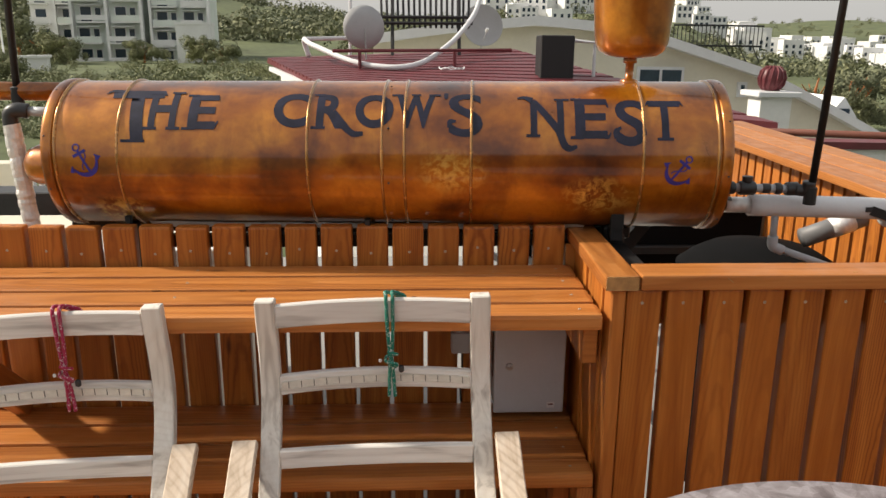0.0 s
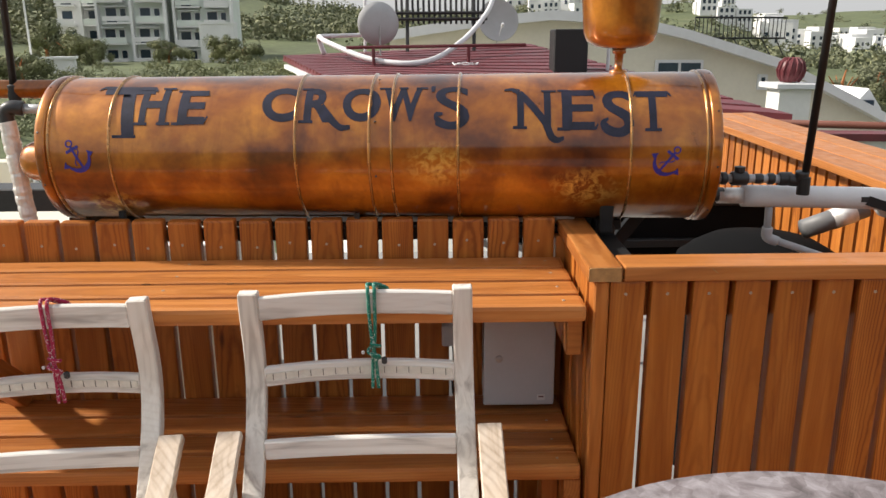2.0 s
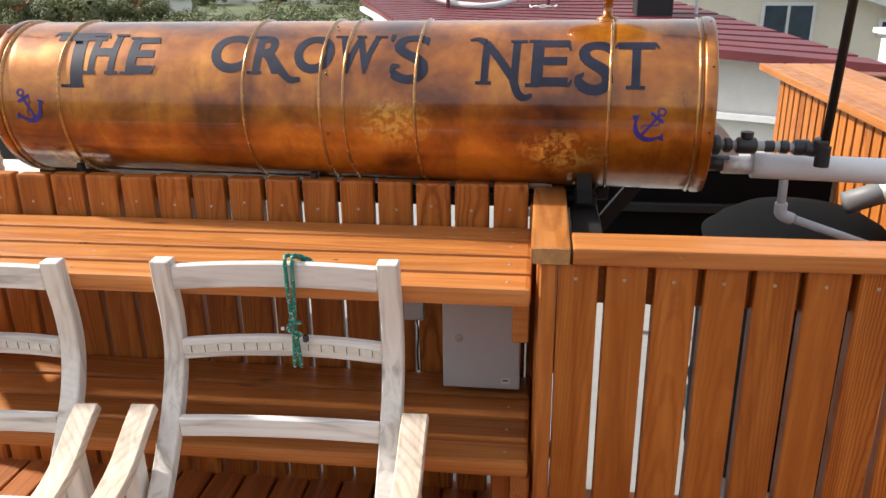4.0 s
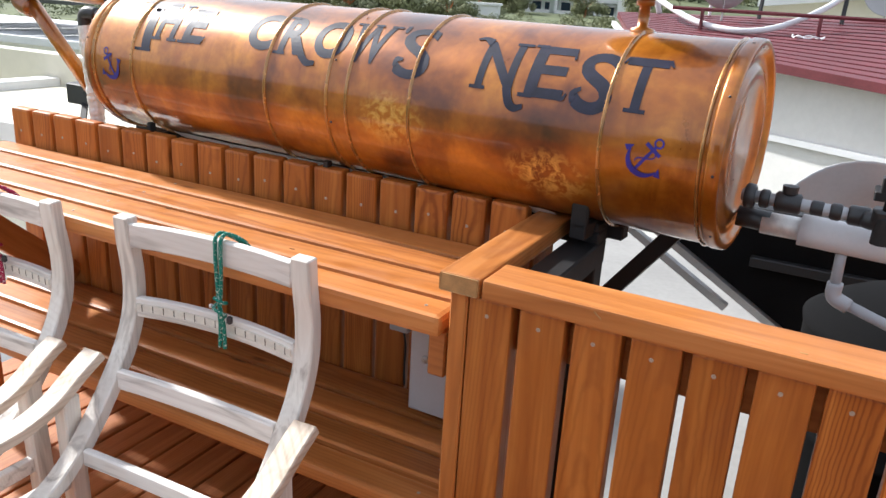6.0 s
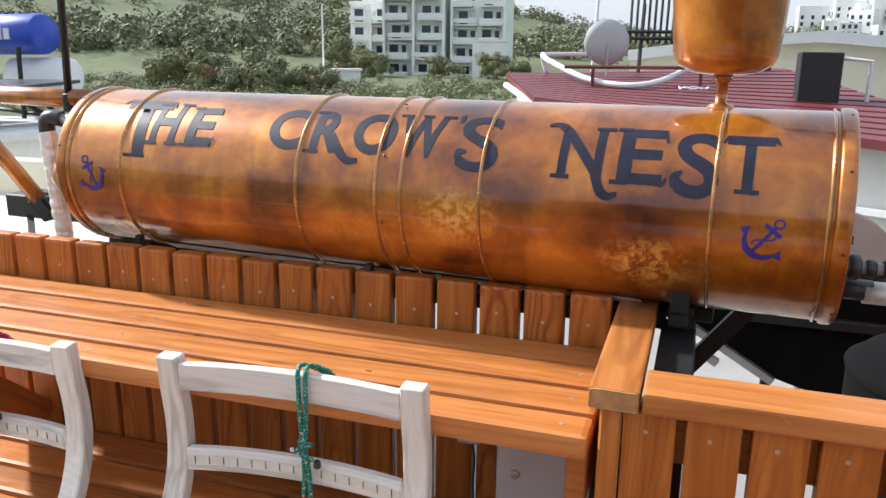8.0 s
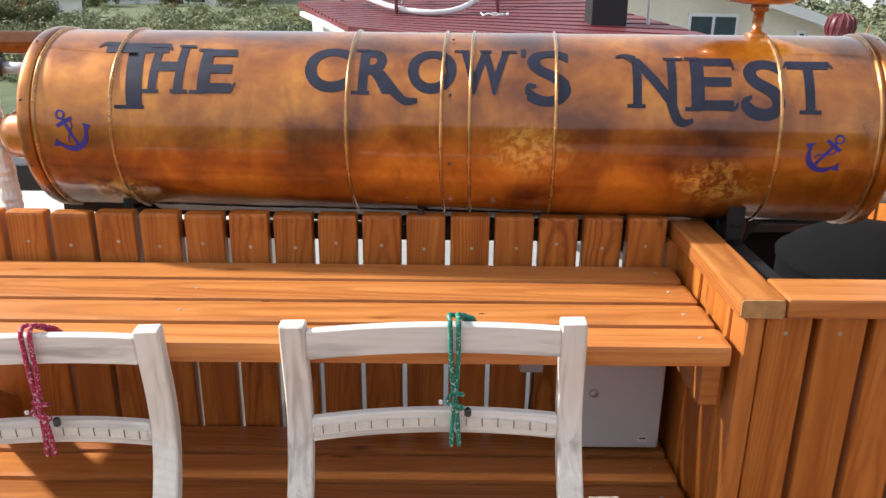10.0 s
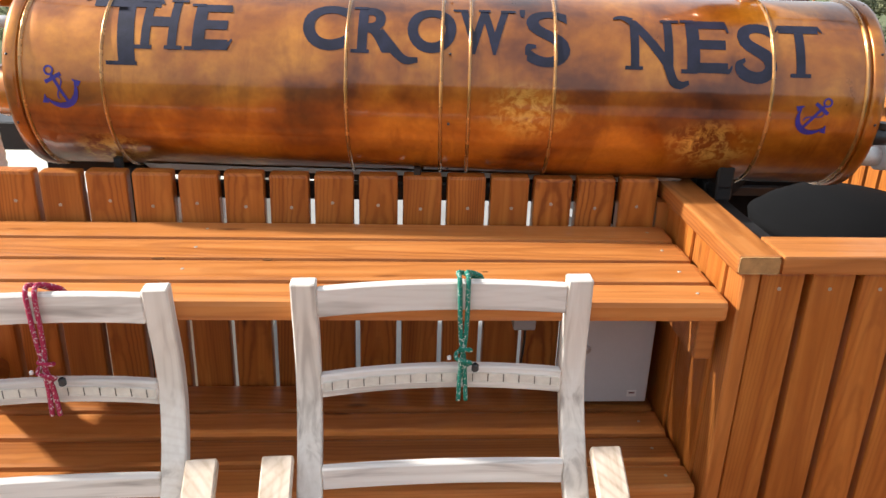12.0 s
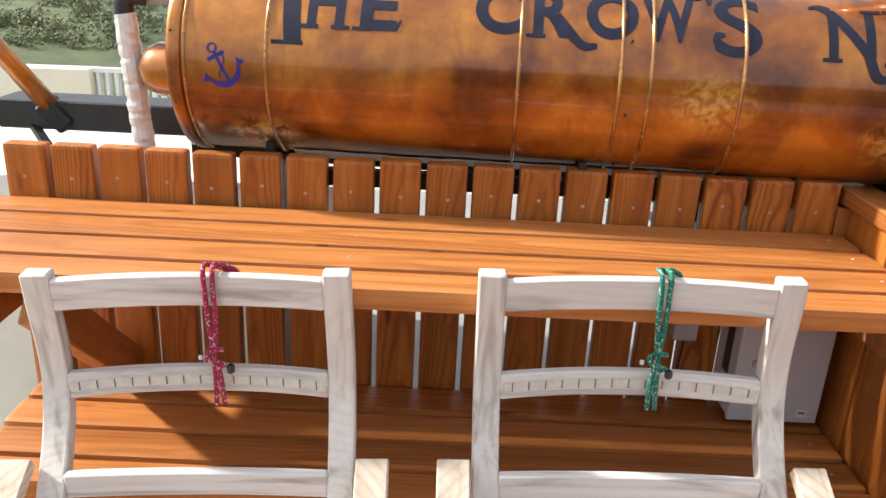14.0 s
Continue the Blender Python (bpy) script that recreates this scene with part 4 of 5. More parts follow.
# pipework at the tank's right end
pw = thing("pipework", pose(1.0, 2.32, 1.03), "dark fittings and valves with white lagged pipe", "pipework")
I4 = Matrix.Identity(4)
PW_AT = pose(0.018, 0, 0.002)
part("inlet_pipe", tube_bm([(0.94, 2.30, 1.060), (1.22, 2.27, 1.058)], 0.013, 14), grey_plastic, pw, m=PW_AT, smooth=True)
for x, r, l in ((0.945, 0.026, 0.022), (0.975, 0.019, 0.02), (1.005, 0.021, 0.05), (1.072, 0.015, 0.026), (1.108, 0.017, 0.022), (1.140, 0.020, 0.04)):
    part("fitting", lathe_bm([(0, r * 0.8), (0.004, r), (l - 0.004, r), (l, r * 0.8)], 14), dark_plastic, pw, m=PW_AT @ pose(x, 2.297 - (x - 0.94) * 0.1, 1.059), smooth=True)
part("valve_knob", lathe_bm([(0, 0.010), (0.008, 0.015), (0.022, 0.016), (0.025, 0.0)], 14), dark_plastic, pw, m=PW_AT @ pose(1.03, 2.29, 1.072) @ pose(0, 0, 0, 0, -90, 0))
part("elbow", tube_bm(arc([(1.17, 2.272, 1.058), (1.19, 2.262, 1.057), (1.197, 2.255, 1.066), (1.197, 2.252, 1.085)], 4), 0.018, 14), dark_plastic, pw, m=PW_AT, smooth=True)
part("foil_end", tube_bm([(0.985, 2.33, 1.0), (1.07, 2.33, 0.999)], 0.024, 18), foil, pw, "shiny crinkled foil sleeve", m=PW_AT, smooth=True)
part("black_socket", tube_bm([(0.935, 2.33, 1.005), (1.0, 2.33, 1.003)], 0.022, 16), dark_plastic, pw, m=PW_AT, smooth=True)
part("lagged_pipe", tube_bm(arc([(1.06, 2.33, 0.999), (1.30, 2.325, 0.993), (1.46, 2.32, 0.988), (1.50, 2.33, 0.975), (1.52, 2.36, 0.95)], 6), 0.033, 22), white_foam, pw, "white foam lagged pipe", m=PW_AT, smooth=True)
part("tape_mark", box_bm(1.40, 1.425, 2.286, 2.292, 0.985, 1.0), dark_plastic, pw, m=PW_AT)
part("drain_pipe", tube_bm([(1.145, 2.33, 0.99), (1.147, 2.33, 0.885)], 0.011, 12), grey_plastic, pw, "grey plastic drain pipe", m=PW_AT, smooth=True)
part("drain_elbow", tube_bm(arc([(1.147, 2.33, 0.90), (1.15, 2.33, 0.87), (1.18, 2.33, 0.855)], 5), 0.016, 12), grey_plastic, pw, m=PW_AT, smooth=True)
part("drain_pipe", tube_bm([(1.165, 2.33, 0.862), (1.42, 2.36, 0.77)], 0.011, 12), grey_plastic, pw, m=PW_AT, smooth=True)
part("dark_strut", tube_bm([(1.42, 2.30, 0.99), (1.86, 2.28, 0.84)], 0.02, 4), black_steel, pw, m=PW_AT)
gp = thing("vent_pipe", pose(1.45, 2.8, 0.7), "grey plastic pipe sloping behind the railing", "pipe")
part("pipe", tube_bm([(1.50, 2.80, 0.77), (1.72, 2.80, 0.85)], 0.036, 20), dull_pipe, gp, m=I4, smooth=True)
part("foil_band", tube_bm([(1.60, 2.80, 0.806), (1.68, 2.80, 0.835)], 0.038, 20), foil, gp, m=I4, smooth=True)

# foil-wrapped pipe at the left end
fp = thing("foil_pipe", pose(-1.09, 2.37, 0.9), "foil-wrapped water pipe with a black elbow", "pipe")
g = random.Random(3)
pts = [(-1.10 + 0.026 * k / 44 + g.uniform(-.0015, .0015), 2.37, 1.235 - 0.42 * k / 44) for k in range(45)]
part("wrap", tube_bm(pts, 0.02, 14, radii=[0.024 + g.uniform(-.0013, .0013) for _ in pts]), foil, fp, "crinkled silver foil wrap", m=I4)
part("elbow", tube_bm(arc([(-1.10, 2.37, 1.215), (-1.10, 2.37, 1.262), (-1.08, 2.37, 1.275), (-1.05, 2.375, 1.272)], 5), 0.022, 14), dark_plastic, fp, m=I4, smooth=True)
part("stub", tube_bm([(-1.06, 2.375, 1.272), (-0.95, 2.38, 1.268)], 0.014, 12), grey_plastic, fp, m=I4, smooth=True)
gut = thing("gutter", pose(-1.3, 2.6, 0.9), "dark grey metal channel beyond the fence end", "channel")
part("channel", box_bm(-1.56, -0.98, 2.62, 2.74, 0.905, 0.982, 0.004), dark_plastic, gut, m=I4)
part("arm", tube_bm([(-1.50, 2.66, 0.93), (-1.36, 2.52, 0.84)], 0.014, 4), black_steel, gut, m=I4)
low = thing("low_roof_slab", pose(-1.8, 3.4, 0.5), "cream flat roof with a white raised edge", "roof")
part("wall", box_bm(-3.6, -0.70, 2.85, 4.0, -7.0, 0.70), cream_wall, low, m=I4)
part("edge", box_bm(-3.65, -0.65, 2.80, 2.92, 0.66, 0.75, 0.004), white_wall, low, m=I4)
part("edge", box_bm(-3.65, -3.50, 2.92, 4.0, 0.66, 0.75, 0.004), white_wall, low, m=I4)
part("parapet", box_bm(-5.2, -1.94, 4.0, 4.12, 0.2, 0.90, 0.004), cream_wall, low, m=I4)
bl = thing("balustrade", pose(-1.5, 4.05, 0.7), "white balustrade on the neighbouring roof", "balustrade")
for z in (0.745, 0.885):
    part("rail", box_bm(-1.94, -1.0, 4.03, 4.08, z, z + 0.018), white_sheet, bl, m=I4)
for k in range(24):
    part("baluster", box_bm(-1.93 + 0.04 * k, -1.915 + 0.04 * k, 4.04, 4.07, 0.70, 0.89), white_sheet, bl, m=I4)

# ---- cabinet and socket on the fence ----
cab = thing("electric_cabinet", pose(0.39, 2.15, 0.432), "light grey metal electric cabinet below the counter", "cabinet")
part("body", box_bm(0.294, 0.494, 2.126, 2.245, 0.430, 0.715, 0.008, 2), cabinet_grey, cab, m=I4)
part("door", box_bm(0.291, 0.497, 2.112, 2.126, 0.427, 0.718, 0.006, 3), cabinet_grey, cab, m=I4)
part("cable_slot", box_bm(0.2925, 0.295, 2.16, 2.195, 0.52, 0.66), dark_plastic, cab, "dark cut-out in the side", m=I4)
part("lock", lathe_bm([(0, 0.011), (0.006, 0.010), (0.008, 0.004), (0.012, 0.004), (0.012, 0.0)], 14), zinc, cab, "small metal key lock", m=pose(0.335, 2.112, 0.575, 0, 0, -90))
part("sticker", box_bm(0.447, 0.470, 2.1105, 2.112, 0.444, 0.461), white_sheet, cab, "small pale sticker", m=I4)
part("sticker_bar", box_bm(0.451, 0.466, 2.1098, 2.1106, 0.453, 0.457), maroon, cab, m=I4)
jb = thing("junction_box", pose(0.20, 2.23, 0.57), "small grey junction box on the fence", "junction box")
part("box", box_bm(0.172, 0.228, 2.205, 2.247, 0.575, 0.640, 0.006, 2), grey_plastic, jb, m=I4)
part("cable", tube_bm(arc([(0.205, 2.225, 0.575), (0.207, 2.236, 0.52), (0.203, 2.240, 0.46), (0.205, 2.241, 0.405)], 5), 0.003, 8), dark_plastic, jb, m=I4)

# ---- chairs ----
BACK = [(1.787, 0.905), (1.790, 0.84), (1.797, 0.76), (1.790, 0.68), (1.760, 0.60), (1.708, 0.52), (1.645, 0.44), (1.575, 0.37), (1.49, 0.32), (1.36, 0.30), (1.20, 0.335)]


def ribbon_bm(path, x0, x1, thick):
    """A bent wooden bar: path of (y, z), between x0 and x1."""
    c = arc([(0, y, z) for y, z in path], 5)
    bm = bmesh.new()
    rows_ = []
    for i, p in enumerate(c):
        d = (c[min(i + 1, len(c) - 1)] - c[max(i - 1, 0)]).normalized()
        n = Vector((0, d.z, -d.y)) * thick / 2
        rows_.append([bm.verts.new((x, *(p + s * n).yz)) for x, s in ((x0, -1), (x1, -1), (x1, 1), (x0, 1))])
    for a, b in zip(rows_, rows_[1:]):
        for k in range(4):
            bm.faces.new((a[k], a[(k + 1) % 4], b[(k + 1) % 4], b[k]))
    bm.faces.new(rows_[0])
    bm.faces.new(rows_[-1][::-1])
    bmesh.ops.recalc_face_normals(bm, faces=bm.faces)
    bmesh.ops.bevel(bm, geom=[e for e in bm.edges if e.calc_face_angle(0) > 1.0], offset=0.003, segments=1, affect="EDGES")
    return bm


def slat_bm(z0, z1, y, bow, x0, x1, sag=0.0, thick=0.02):
    """A back slat, bowed away from the sitter and slightly arched."""
    bm = bmesh.new()
    rows_ = []
    n = 14
    for k in range(n + 1):
        t = k / n
        q = 4 * t * (1 - t)
        yy, up = y + bow * q, sag * q
        rows_.append([bm.verts.new((x0 + (x1 - x0) * t, yy + dy, z + up)) for dy, z in ((-thick / 2, z0), (-thick / 2, z1), (thick / 2, z1), (thick / 2, z0))])
    for a, b in zip(rows_, rows_[1:]):
        for k in range(4):
            bm.faces.new((a[k], a[(k + 1) % 4], b[(k + 1) % 4], b[k]))
    bm.faces.new(rows_[0])
    bm.faces.new(rows_[-1][::-1])
    bmesh.ops.recalc_face_normals(bm, faces=bm.faces)
    bmesh.ops.bevel(bm, geom=[e for e in bm.edges if e.calc_face_angle(0) > 1.0], offset=0.003, segments=1, affect="EDGES")
    return bm


def chair(dx, dy, turn, roll, dz):
    base = pose(-0.032 + dx, 1.5 + dy, dz, 0, roll, turn)
    t = thing("armchair", base, "whitewashed wooden armchair frame with curved back slats", "armchair", "chairs at the bench")
    m = base @ pose(0.032, -1.5, 0)
    xl, xr, w = -0.309, 0.245, 0.047
    part("back_post", ribbon_bm(BACK, xl, xl + w, 0.032), bleached_up, t, m=m)
    part("back_post", ribbon_bm(BACK, xr - w, xr, 0.032), bleached_up, t, m=m)
    part("top_slat", slat_bm(0.836, 0.893, 1.783, 0.010, xl + w, xr - w, 0.006), bleached, t, m=m)
    mid_slat = part("middle_slat", slat_bm(0.664, 0.713, 1.785, 0.020, xl + w, xr - w, 0.004), bleached, t, m=m)
    part("lower_slat", slat_bm(0.506, 0.554, 1.712, 0.006, xl + w, xr - w, 0.002), bleached, t, m=m)
    part("seat_slat", slat_bm(0.362, 0.402, 1.600, 0.004, xl + w, xr - w, 0.0), bleached, t, m=m)
    part("sewn_strip", slat_bm(0.680, 0.700, 1.7735, 0.020, xl + w + 0.004, xr - w - 0.004, 0.004, 0.002), tape, mid_slat, "cream strip stapled along the slat", m=m)
    for k in range(15):
        u = (k + 0.5) / 15
        q = 4 * u * (1 - u)
        x = xl + w + 0.006 + u * (xr - xl - 2 * w - 0.012)
        part("staple", box_bm(x - 0.0009, x + 0.0009, 1.7713 + 0.020 * q, 1.7735 + 0.020 * q, 0.682 + 0.004 * q, 0.698 + 0.004 * q), tick, mid_slat, m=m)
    ARM = [(1.715, 0.575), (1.66, 0.545), (1.585, 0.50), (1.50, 0.475), (1.40, 0.47), (1.28, 0.475)]
    part("armrest", ribbon_bm(ARM, xl - 0.062, xl - 0.004, 0.024), armwood, t, "paler bare wooden armrest", m=m)
    part("armrest", ribbon_bm(ARM, xr + 0.004, xr + 0.062, 0.024), armwood, t, "paler bare wooden armrest", m=m)
    for x in (xl - 0.05, xr + 0.012):
        part("front_leg", box_bm(x, x + 0.038, 1.30, 1.345, -dz, 0.462, 0.003), bleached_up, t, m=m)
        part("rear_leg", box_bm(x, x + 0.038, 1.60, 1.645, -dz, 0.505, 0.003), bleached_up, t, m=m)
        part("side_stretcher", box_bm(x + 0.008, x + 0.030, 1.345, 1.60, 0.27, 0.31, 0.003), bleached, t, m=m)
    for k in range(5):
        y = 1.24 + 0.062 * k
        part("seat_slat", box_bm(xl + w, xr - w, y, y + 0.04, 0.300, 0.318, 0.003), bleached, t, m=m)
    return m


C1 = chair(0.015, 0.002, 0.4, -1.1, -0.004)
C2 = chair(-0.729, 0.000, 0.9, -2.6, -0.033)


def cord(name, m, x, mat, label):
    """A thin cord looped over a chair's top slat and knotted; its bight lies on the counter behind, its ends hang in front."""
    t = thing(name, m @ pose(x, 1.78, 0.66), label, "cord")
    r = 0.0046
    for dx, lay in ((-0.008, 0.085), (0.008, 0.075)):
        pts = [(x + lay, 1.842, 0.862), (x + lay * 0.6, 1.836, 0.868), (x + 0.026 + dx, 1.818, 0.896), (x + dx, 1.800, 0.912), (x + dx, 1.778, 0.909), (x + dx * 0.9, 1.773, 0.88), (x + dx * 0.8, 1.772, 0.83), (x + dx * 0.4, 1.771, 0.78), (x - dx * 0.3, 1.770, 0.745), (x - dx * 0.6, 1.774, 0.705), (x - dx * 0.9, 1.772, 0.655)]
        part("strand", tube_bm(arc(pts, 5), r, 8), mat, t, m=m, smooth=True)
    part("loop", tube_bm(arc([(x - 0.008, 1.763, 0.775), (x + 0.012, 1.763, 0.768), (x + 0.012, 1.778, 0.762), (x - 0.010, 1.778, 0.757), (x - 0.011, 1.763, 0.750), (x + 0.012, 1.763, 0.743), (x + 0.013, 1.772, 0.735), (x + 0.004, 1.776, 0.728)], 6), r * 0.9, 8), mat, t, m=m, smooth=True)
    part("toggle", lathe_bm([(0, 0.004), (0.003, 0.007), (0.014, 0.007), (0.017, 0.004), (0.017, 0)], 10), dark_plastic, t, m=m @ pose(x + 0.024, 1.772, 0.735) @ pose(0, 0, 0, 0, 90, 0))
    part("bead", lathe_bm([(0, 0.0), (0.002, 0.004), (0.008, 0.004), (0.010, 0.0)], 8), white_foam, t, m=m @ pose(x - 0.026, 1.770, 0.755) @ pose(0, 0, 0, 0, 90, 0))


cord("green_cord", C1, 0.006, green_rope, "green flecked cord knotted over the chair back")
cord("red_cord", C2, 0.006, red_rope, "red flecked cord knotted over the chair back")

# ---- table ----
table = thing("round_table", pose(0.72, 0.645, 0.0), "round table with a mottled grey stone top", "table")
part("tabletop", lathe_bm([(0.712, 0.0), (0.712, 0.585), (0.718, 0.596), (0.734, 0.6), (0.74, 0.594), (0.74, 0.0)], 72), marble, table, m=pose(0.72, 0.645, 0) @ pose(0, 0, 0, 0, -90, 0))
part("pedestal", lathe_bm([(0.0, 0.24), (0.02, 0.24), (0.035, 0.06), (0.06, 0.035), (0.70, 0.035), (0.712, 0.10)], 28), black_steel, table, m=pose(0.72, 0.645, 0) @ pose(0, 0, 0, 0, -90, 0))

# ---- neighbouring house with the maroon roof ----
nb = thing("neighbour_house", pose(1.5, 9, -7.4), "cream house with a maroon ribbed metal roof", "house")
FL, FR, BL, BR = Vector((-0.98, 8.2, 1.11)), Vector((2.9, 6.2, 0.89)), Vector((-1.9, 10.7, 1.30)), Vector((1.45, 12.0, 1.43))
N = 15
for k in range(N):
    bm = bmesh.new()
    for a, b, lift in ((k / N, (k + 0.72) / N, 0.03), ((k + 0.72) / N, (k + 1) / N, 0.0)):
        p = [FL.lerp(BL, a), FR.lerp(BR, a), FR.lerp(BR, b), FL.lerp(BL, b)]
        top = [bm.verts.new(q + Vector((0, 0, lift))) for q in p]
        bot = [bm.verts.new(q + Vector((0, 0, -0.04))) for q in p]
        bm.faces.new(top)
        bm.faces.new(bot[::-1])
        for i in range(4):
            bm.faces.new((top[i], bot[i], bot[(i + 1) % 4], top[(i + 1) % 4]))
    bmesh.ops.remove_doubles(bm, verts=bm.verts, dist=1e-5)
    bmesh.ops.recalc_face_normals(bm, faces=bm.faces)
    part("roof_rib", bm, maroon, nb, "maroon ribbed roof sheet", m=I4)


def prism(corners, z0, z1s, mat, name, parent, label=""):
    bm = bmesh.new()
    lo = [bm.verts.new((x, y, z0)) for x, y in corners]
    hi = [bm.verts.new((x, y, z)) for (x, y), z in zip(corners, z1s)]
    bm.faces.new(lo[::-1])
    bm.faces.new(hi)
    for i in range(len(lo)):
        j = (i + 1) % len(lo)
        bm.faces.new((lo[i], lo[j], hi[j], hi[i]))
    bmesh.ops.recalc_face_normals(bm, faces=bm.faces)
    return part(name, bm, mat, parent, label, m=I4)


prism([(-0.80, 8.45), (2.70, 6.55), (1.40, 11.7), (-1.70, 10.5)], -7.4, [1.06, 0.86, 1.36, 1.22], white_wall, "wall", nb)
prism([(-0.80, 8.42), (2.78, 6.40), (2.80, 6.52), (-0.78, 8.52)], 0.42, [0.47, 0.47, 0.47, 0.47], white_sheet, "band", nb)
part("fascia", tube_bm([(-1.0, 8.3, 1.06), (-1.75, 10.1, 1.20)], 0.035, 4), white_sheet, nb, "white sloping roof edge", m=I4)
# the larger house behind, with a low curved gable
gb = thing("gabled_house", pose(4, 15, -7.4), "cream house with a low curved white roof edge", "house")
knots_x, knots_z = (-0.7, 0.6, 2.1, 3.2, 4.2, 5.9, 7.5, 8.6), (1.52, 1.70, 1.84, 1.74, 1.55, 1.05, 0.30, -0.25)
curve_top = [(-0.7 + 9.3 * k / 24, float(np.interp(-0.7 + 9.3 * k / 24, knots_x, knots_z))) for k in range(25)]
bm = bmesh.new()
front = [bm.verts.new((x, 14.0, z)) for x, z in curve_top]
low_v = [bm.verts.new((x, 14.0, -7.4)) for x, _ in curve_top]
for i in range(24):
    bm.faces.new((low_v[i], low_v[i + 1], front[i + 1], front[i]))
part("wall", bm, cream_wall, gb, m=I4)
bm = bmesh.new()
a = [bm.verts.new((x, 13.7, z)) for x, z in curve_top]
b = [bm.verts.new((x, 13.7, z + 0.16)) for x, z in curve_top]
c = [bm.verts.new((x, 22.0, z + 0.16)) for x, z in curve_top]
d = [bm.verts.new((x, 14.02, z)) for x, z in curve_top]
for i in range(24):
    bm.faces.new((a[i], a[i + 1], b[i + 1], b[i]))
    bm.faces.new((b[i], b[i + 1], c[i + 1], c[i]))
    bm.faces.new((d[i], d[i + 1], a[i + 1], a[i]))
part("roof", bm, white_sheet, gb, m=I4)
for x, z, w, h, panes in ((3.85, 0.55, 0.82, 0.63, 2), (5.64, 0.68, 0.16, 0.26, 1)):
    fr = part("window", box_bm(x, x + w, 13.93, 14.0, z, z + h), white_sheet, gb, m=I4)
    for k in range(panes):
        pw_ = (w - 0.05 * (panes + 1)) / panes
        x0 = x + 0.05 + k * (pw_ + 0.05)
        part("pane", box_bm(x0, x0 + pw_, 13.915, 13.94, z + 0.05, z + h - 0.05), window_glass, fr, m=I4)


def dish(x, y, z, r, turn, tilt, label, legs=True):
    t = thing("satellite_dish", pose(x, y, z, 0, 0, turn), label, "satellite dish")
    m = pose(x, y, z, 0, 0, turn) @ pose(0, 0, 0, tilt, 0, 0) @ pose(0, 0, 0, 0, 0, -90)
    part("reflector", lathe_bm([(-0.16 * r, 0.0), (-0.12 * r, 0.5 * r), (0.0, r), (0.015, r), (0.012, 0.97 * r), (-0.11 * r, 0.48 * r), (-0.145 * r, 0.0)], 40), dish_grey, t, m=m, smooth=True)
    part("arm", tube_bm([(0, 0.1 * r, -0.9 * r), (0, -0.7 * r, -0.25 * r)], 0.02 * r, 8), white_foam, t)
    part("receiver", tube_bm([(0, -0.66 * r, -0.3 * r), (0, -0.78 * r, -0.16 * r)], 0.07 * r, 10), white_foam, t)
    part("mast", tube_bm([(0, 0.2 * r, -0.1 * r), (0, 0.22 * r, -1.5 * r)], 0.04 * r, 8), zinc, t)
    return t


dish(-0.62, 10.5, 1.71, 0.27, -160, 0, "grey satellite dish seen from behind on the maroon roof")
dish(1.03, 12.3, 1.79, 0.31, 12, -12, "grey satellite dish on the roof")
nd = dish(1.22, 4.5, 0.42, 0.42, 20, -10, "large grey satellite dish below the terrace")
for k, (x, w) in enumerate(((0.02, 0.06), (0.10, 0.05), (0.17, 0.025), (0.21, 0.04))):
    part("mark", box_bm(x, x + w, -0.07, -0.065, 0.14 + 0.01 * (k % 2), 0.17), dark_plastic, nd, "dark printed bar")

# evacuated-tube water heater frame on the roof
wh = thing("tube_collector", pose(0.2, 11.2, 1.5), "black tube rack of a solar heater on the roof", "solar collector")
for k in range(17):
    part("tube", tube_bm([(-0.42 + 0.073 * k, 11.15, 1.72), (-0.46 + 0.077 * k, 11.55, 2.75)], 0.017, 6), black_steel, wh, m=I4)
for z, y in ((1.78, 11.13), (1.86, 11.17)):
    part("rail", tube_bm([(-0.48, y, z), (0.80, y, z)], 0.022, 6), black_steel, wh, m=I4)
for x in (-0.28, 0.62):
    part("leg", tube_bm([(x, 11.0, 1.28), (x, 11.3, 2.2)], 0.025, 6), black_steel, wh, m=I4)
hose = thing("white_hose", pose(0, 10, 1.3), "white lagged pipe drooping over the maroon roof", "pipe")
part("hose", tube_bm(arc([(-1.33, 10.5, 1.34), (-1.37, 10.4, 1.55), (-1.2, 10.0, 1.48), (-0.6, 9.4, 1.28), (0.0, 9.3, 1.26), (0.45, 10.2, 1.50), (0.78, 10.9, 1.85), (0.9, 11.2, 2.1)], 6), 0.032, 10), white_foam, hose, m=I4, smooth=True)
part("hose", tube_bm([(-1.37, 10.4, 1.56), (-0.85, 11.0, 1.58)], 0.028, 10), white_foam, hose, m=I4)
part("stand_pipe", tube_bm([(-0.85, 11.0, 1.3), (-0.80, 11.0, 3.0)], 0.02, 8), white_foam, hose, m=I4)
chm = thing("black_panel_box", pose(1.5, 8.9, 1.1), "black upright panel box on the roof", "panel box")
part("box", box_bm(1.38, 1.74, 8.7, 9.1, 1.10, 1.60, 0.01), black_steel, chm, m=I4)
part("pipe", tube_bm([(1.74, 8.9, 1.55), (2.0, 8.9, 1.53), (2.0, 8.9, 1.1)], 0.02, 8), white_foam, chm, m=I4)
rr = thing("roof_rail", pose(0, 9, 1.2), "maroon rail on short posts along the roof", "rail")
part("rail", tube_bm([(-0.9, 9.3, 1.42), (1.2, 9.9, 1.44)], 0.02, 6), maroon, rr, m=I4)
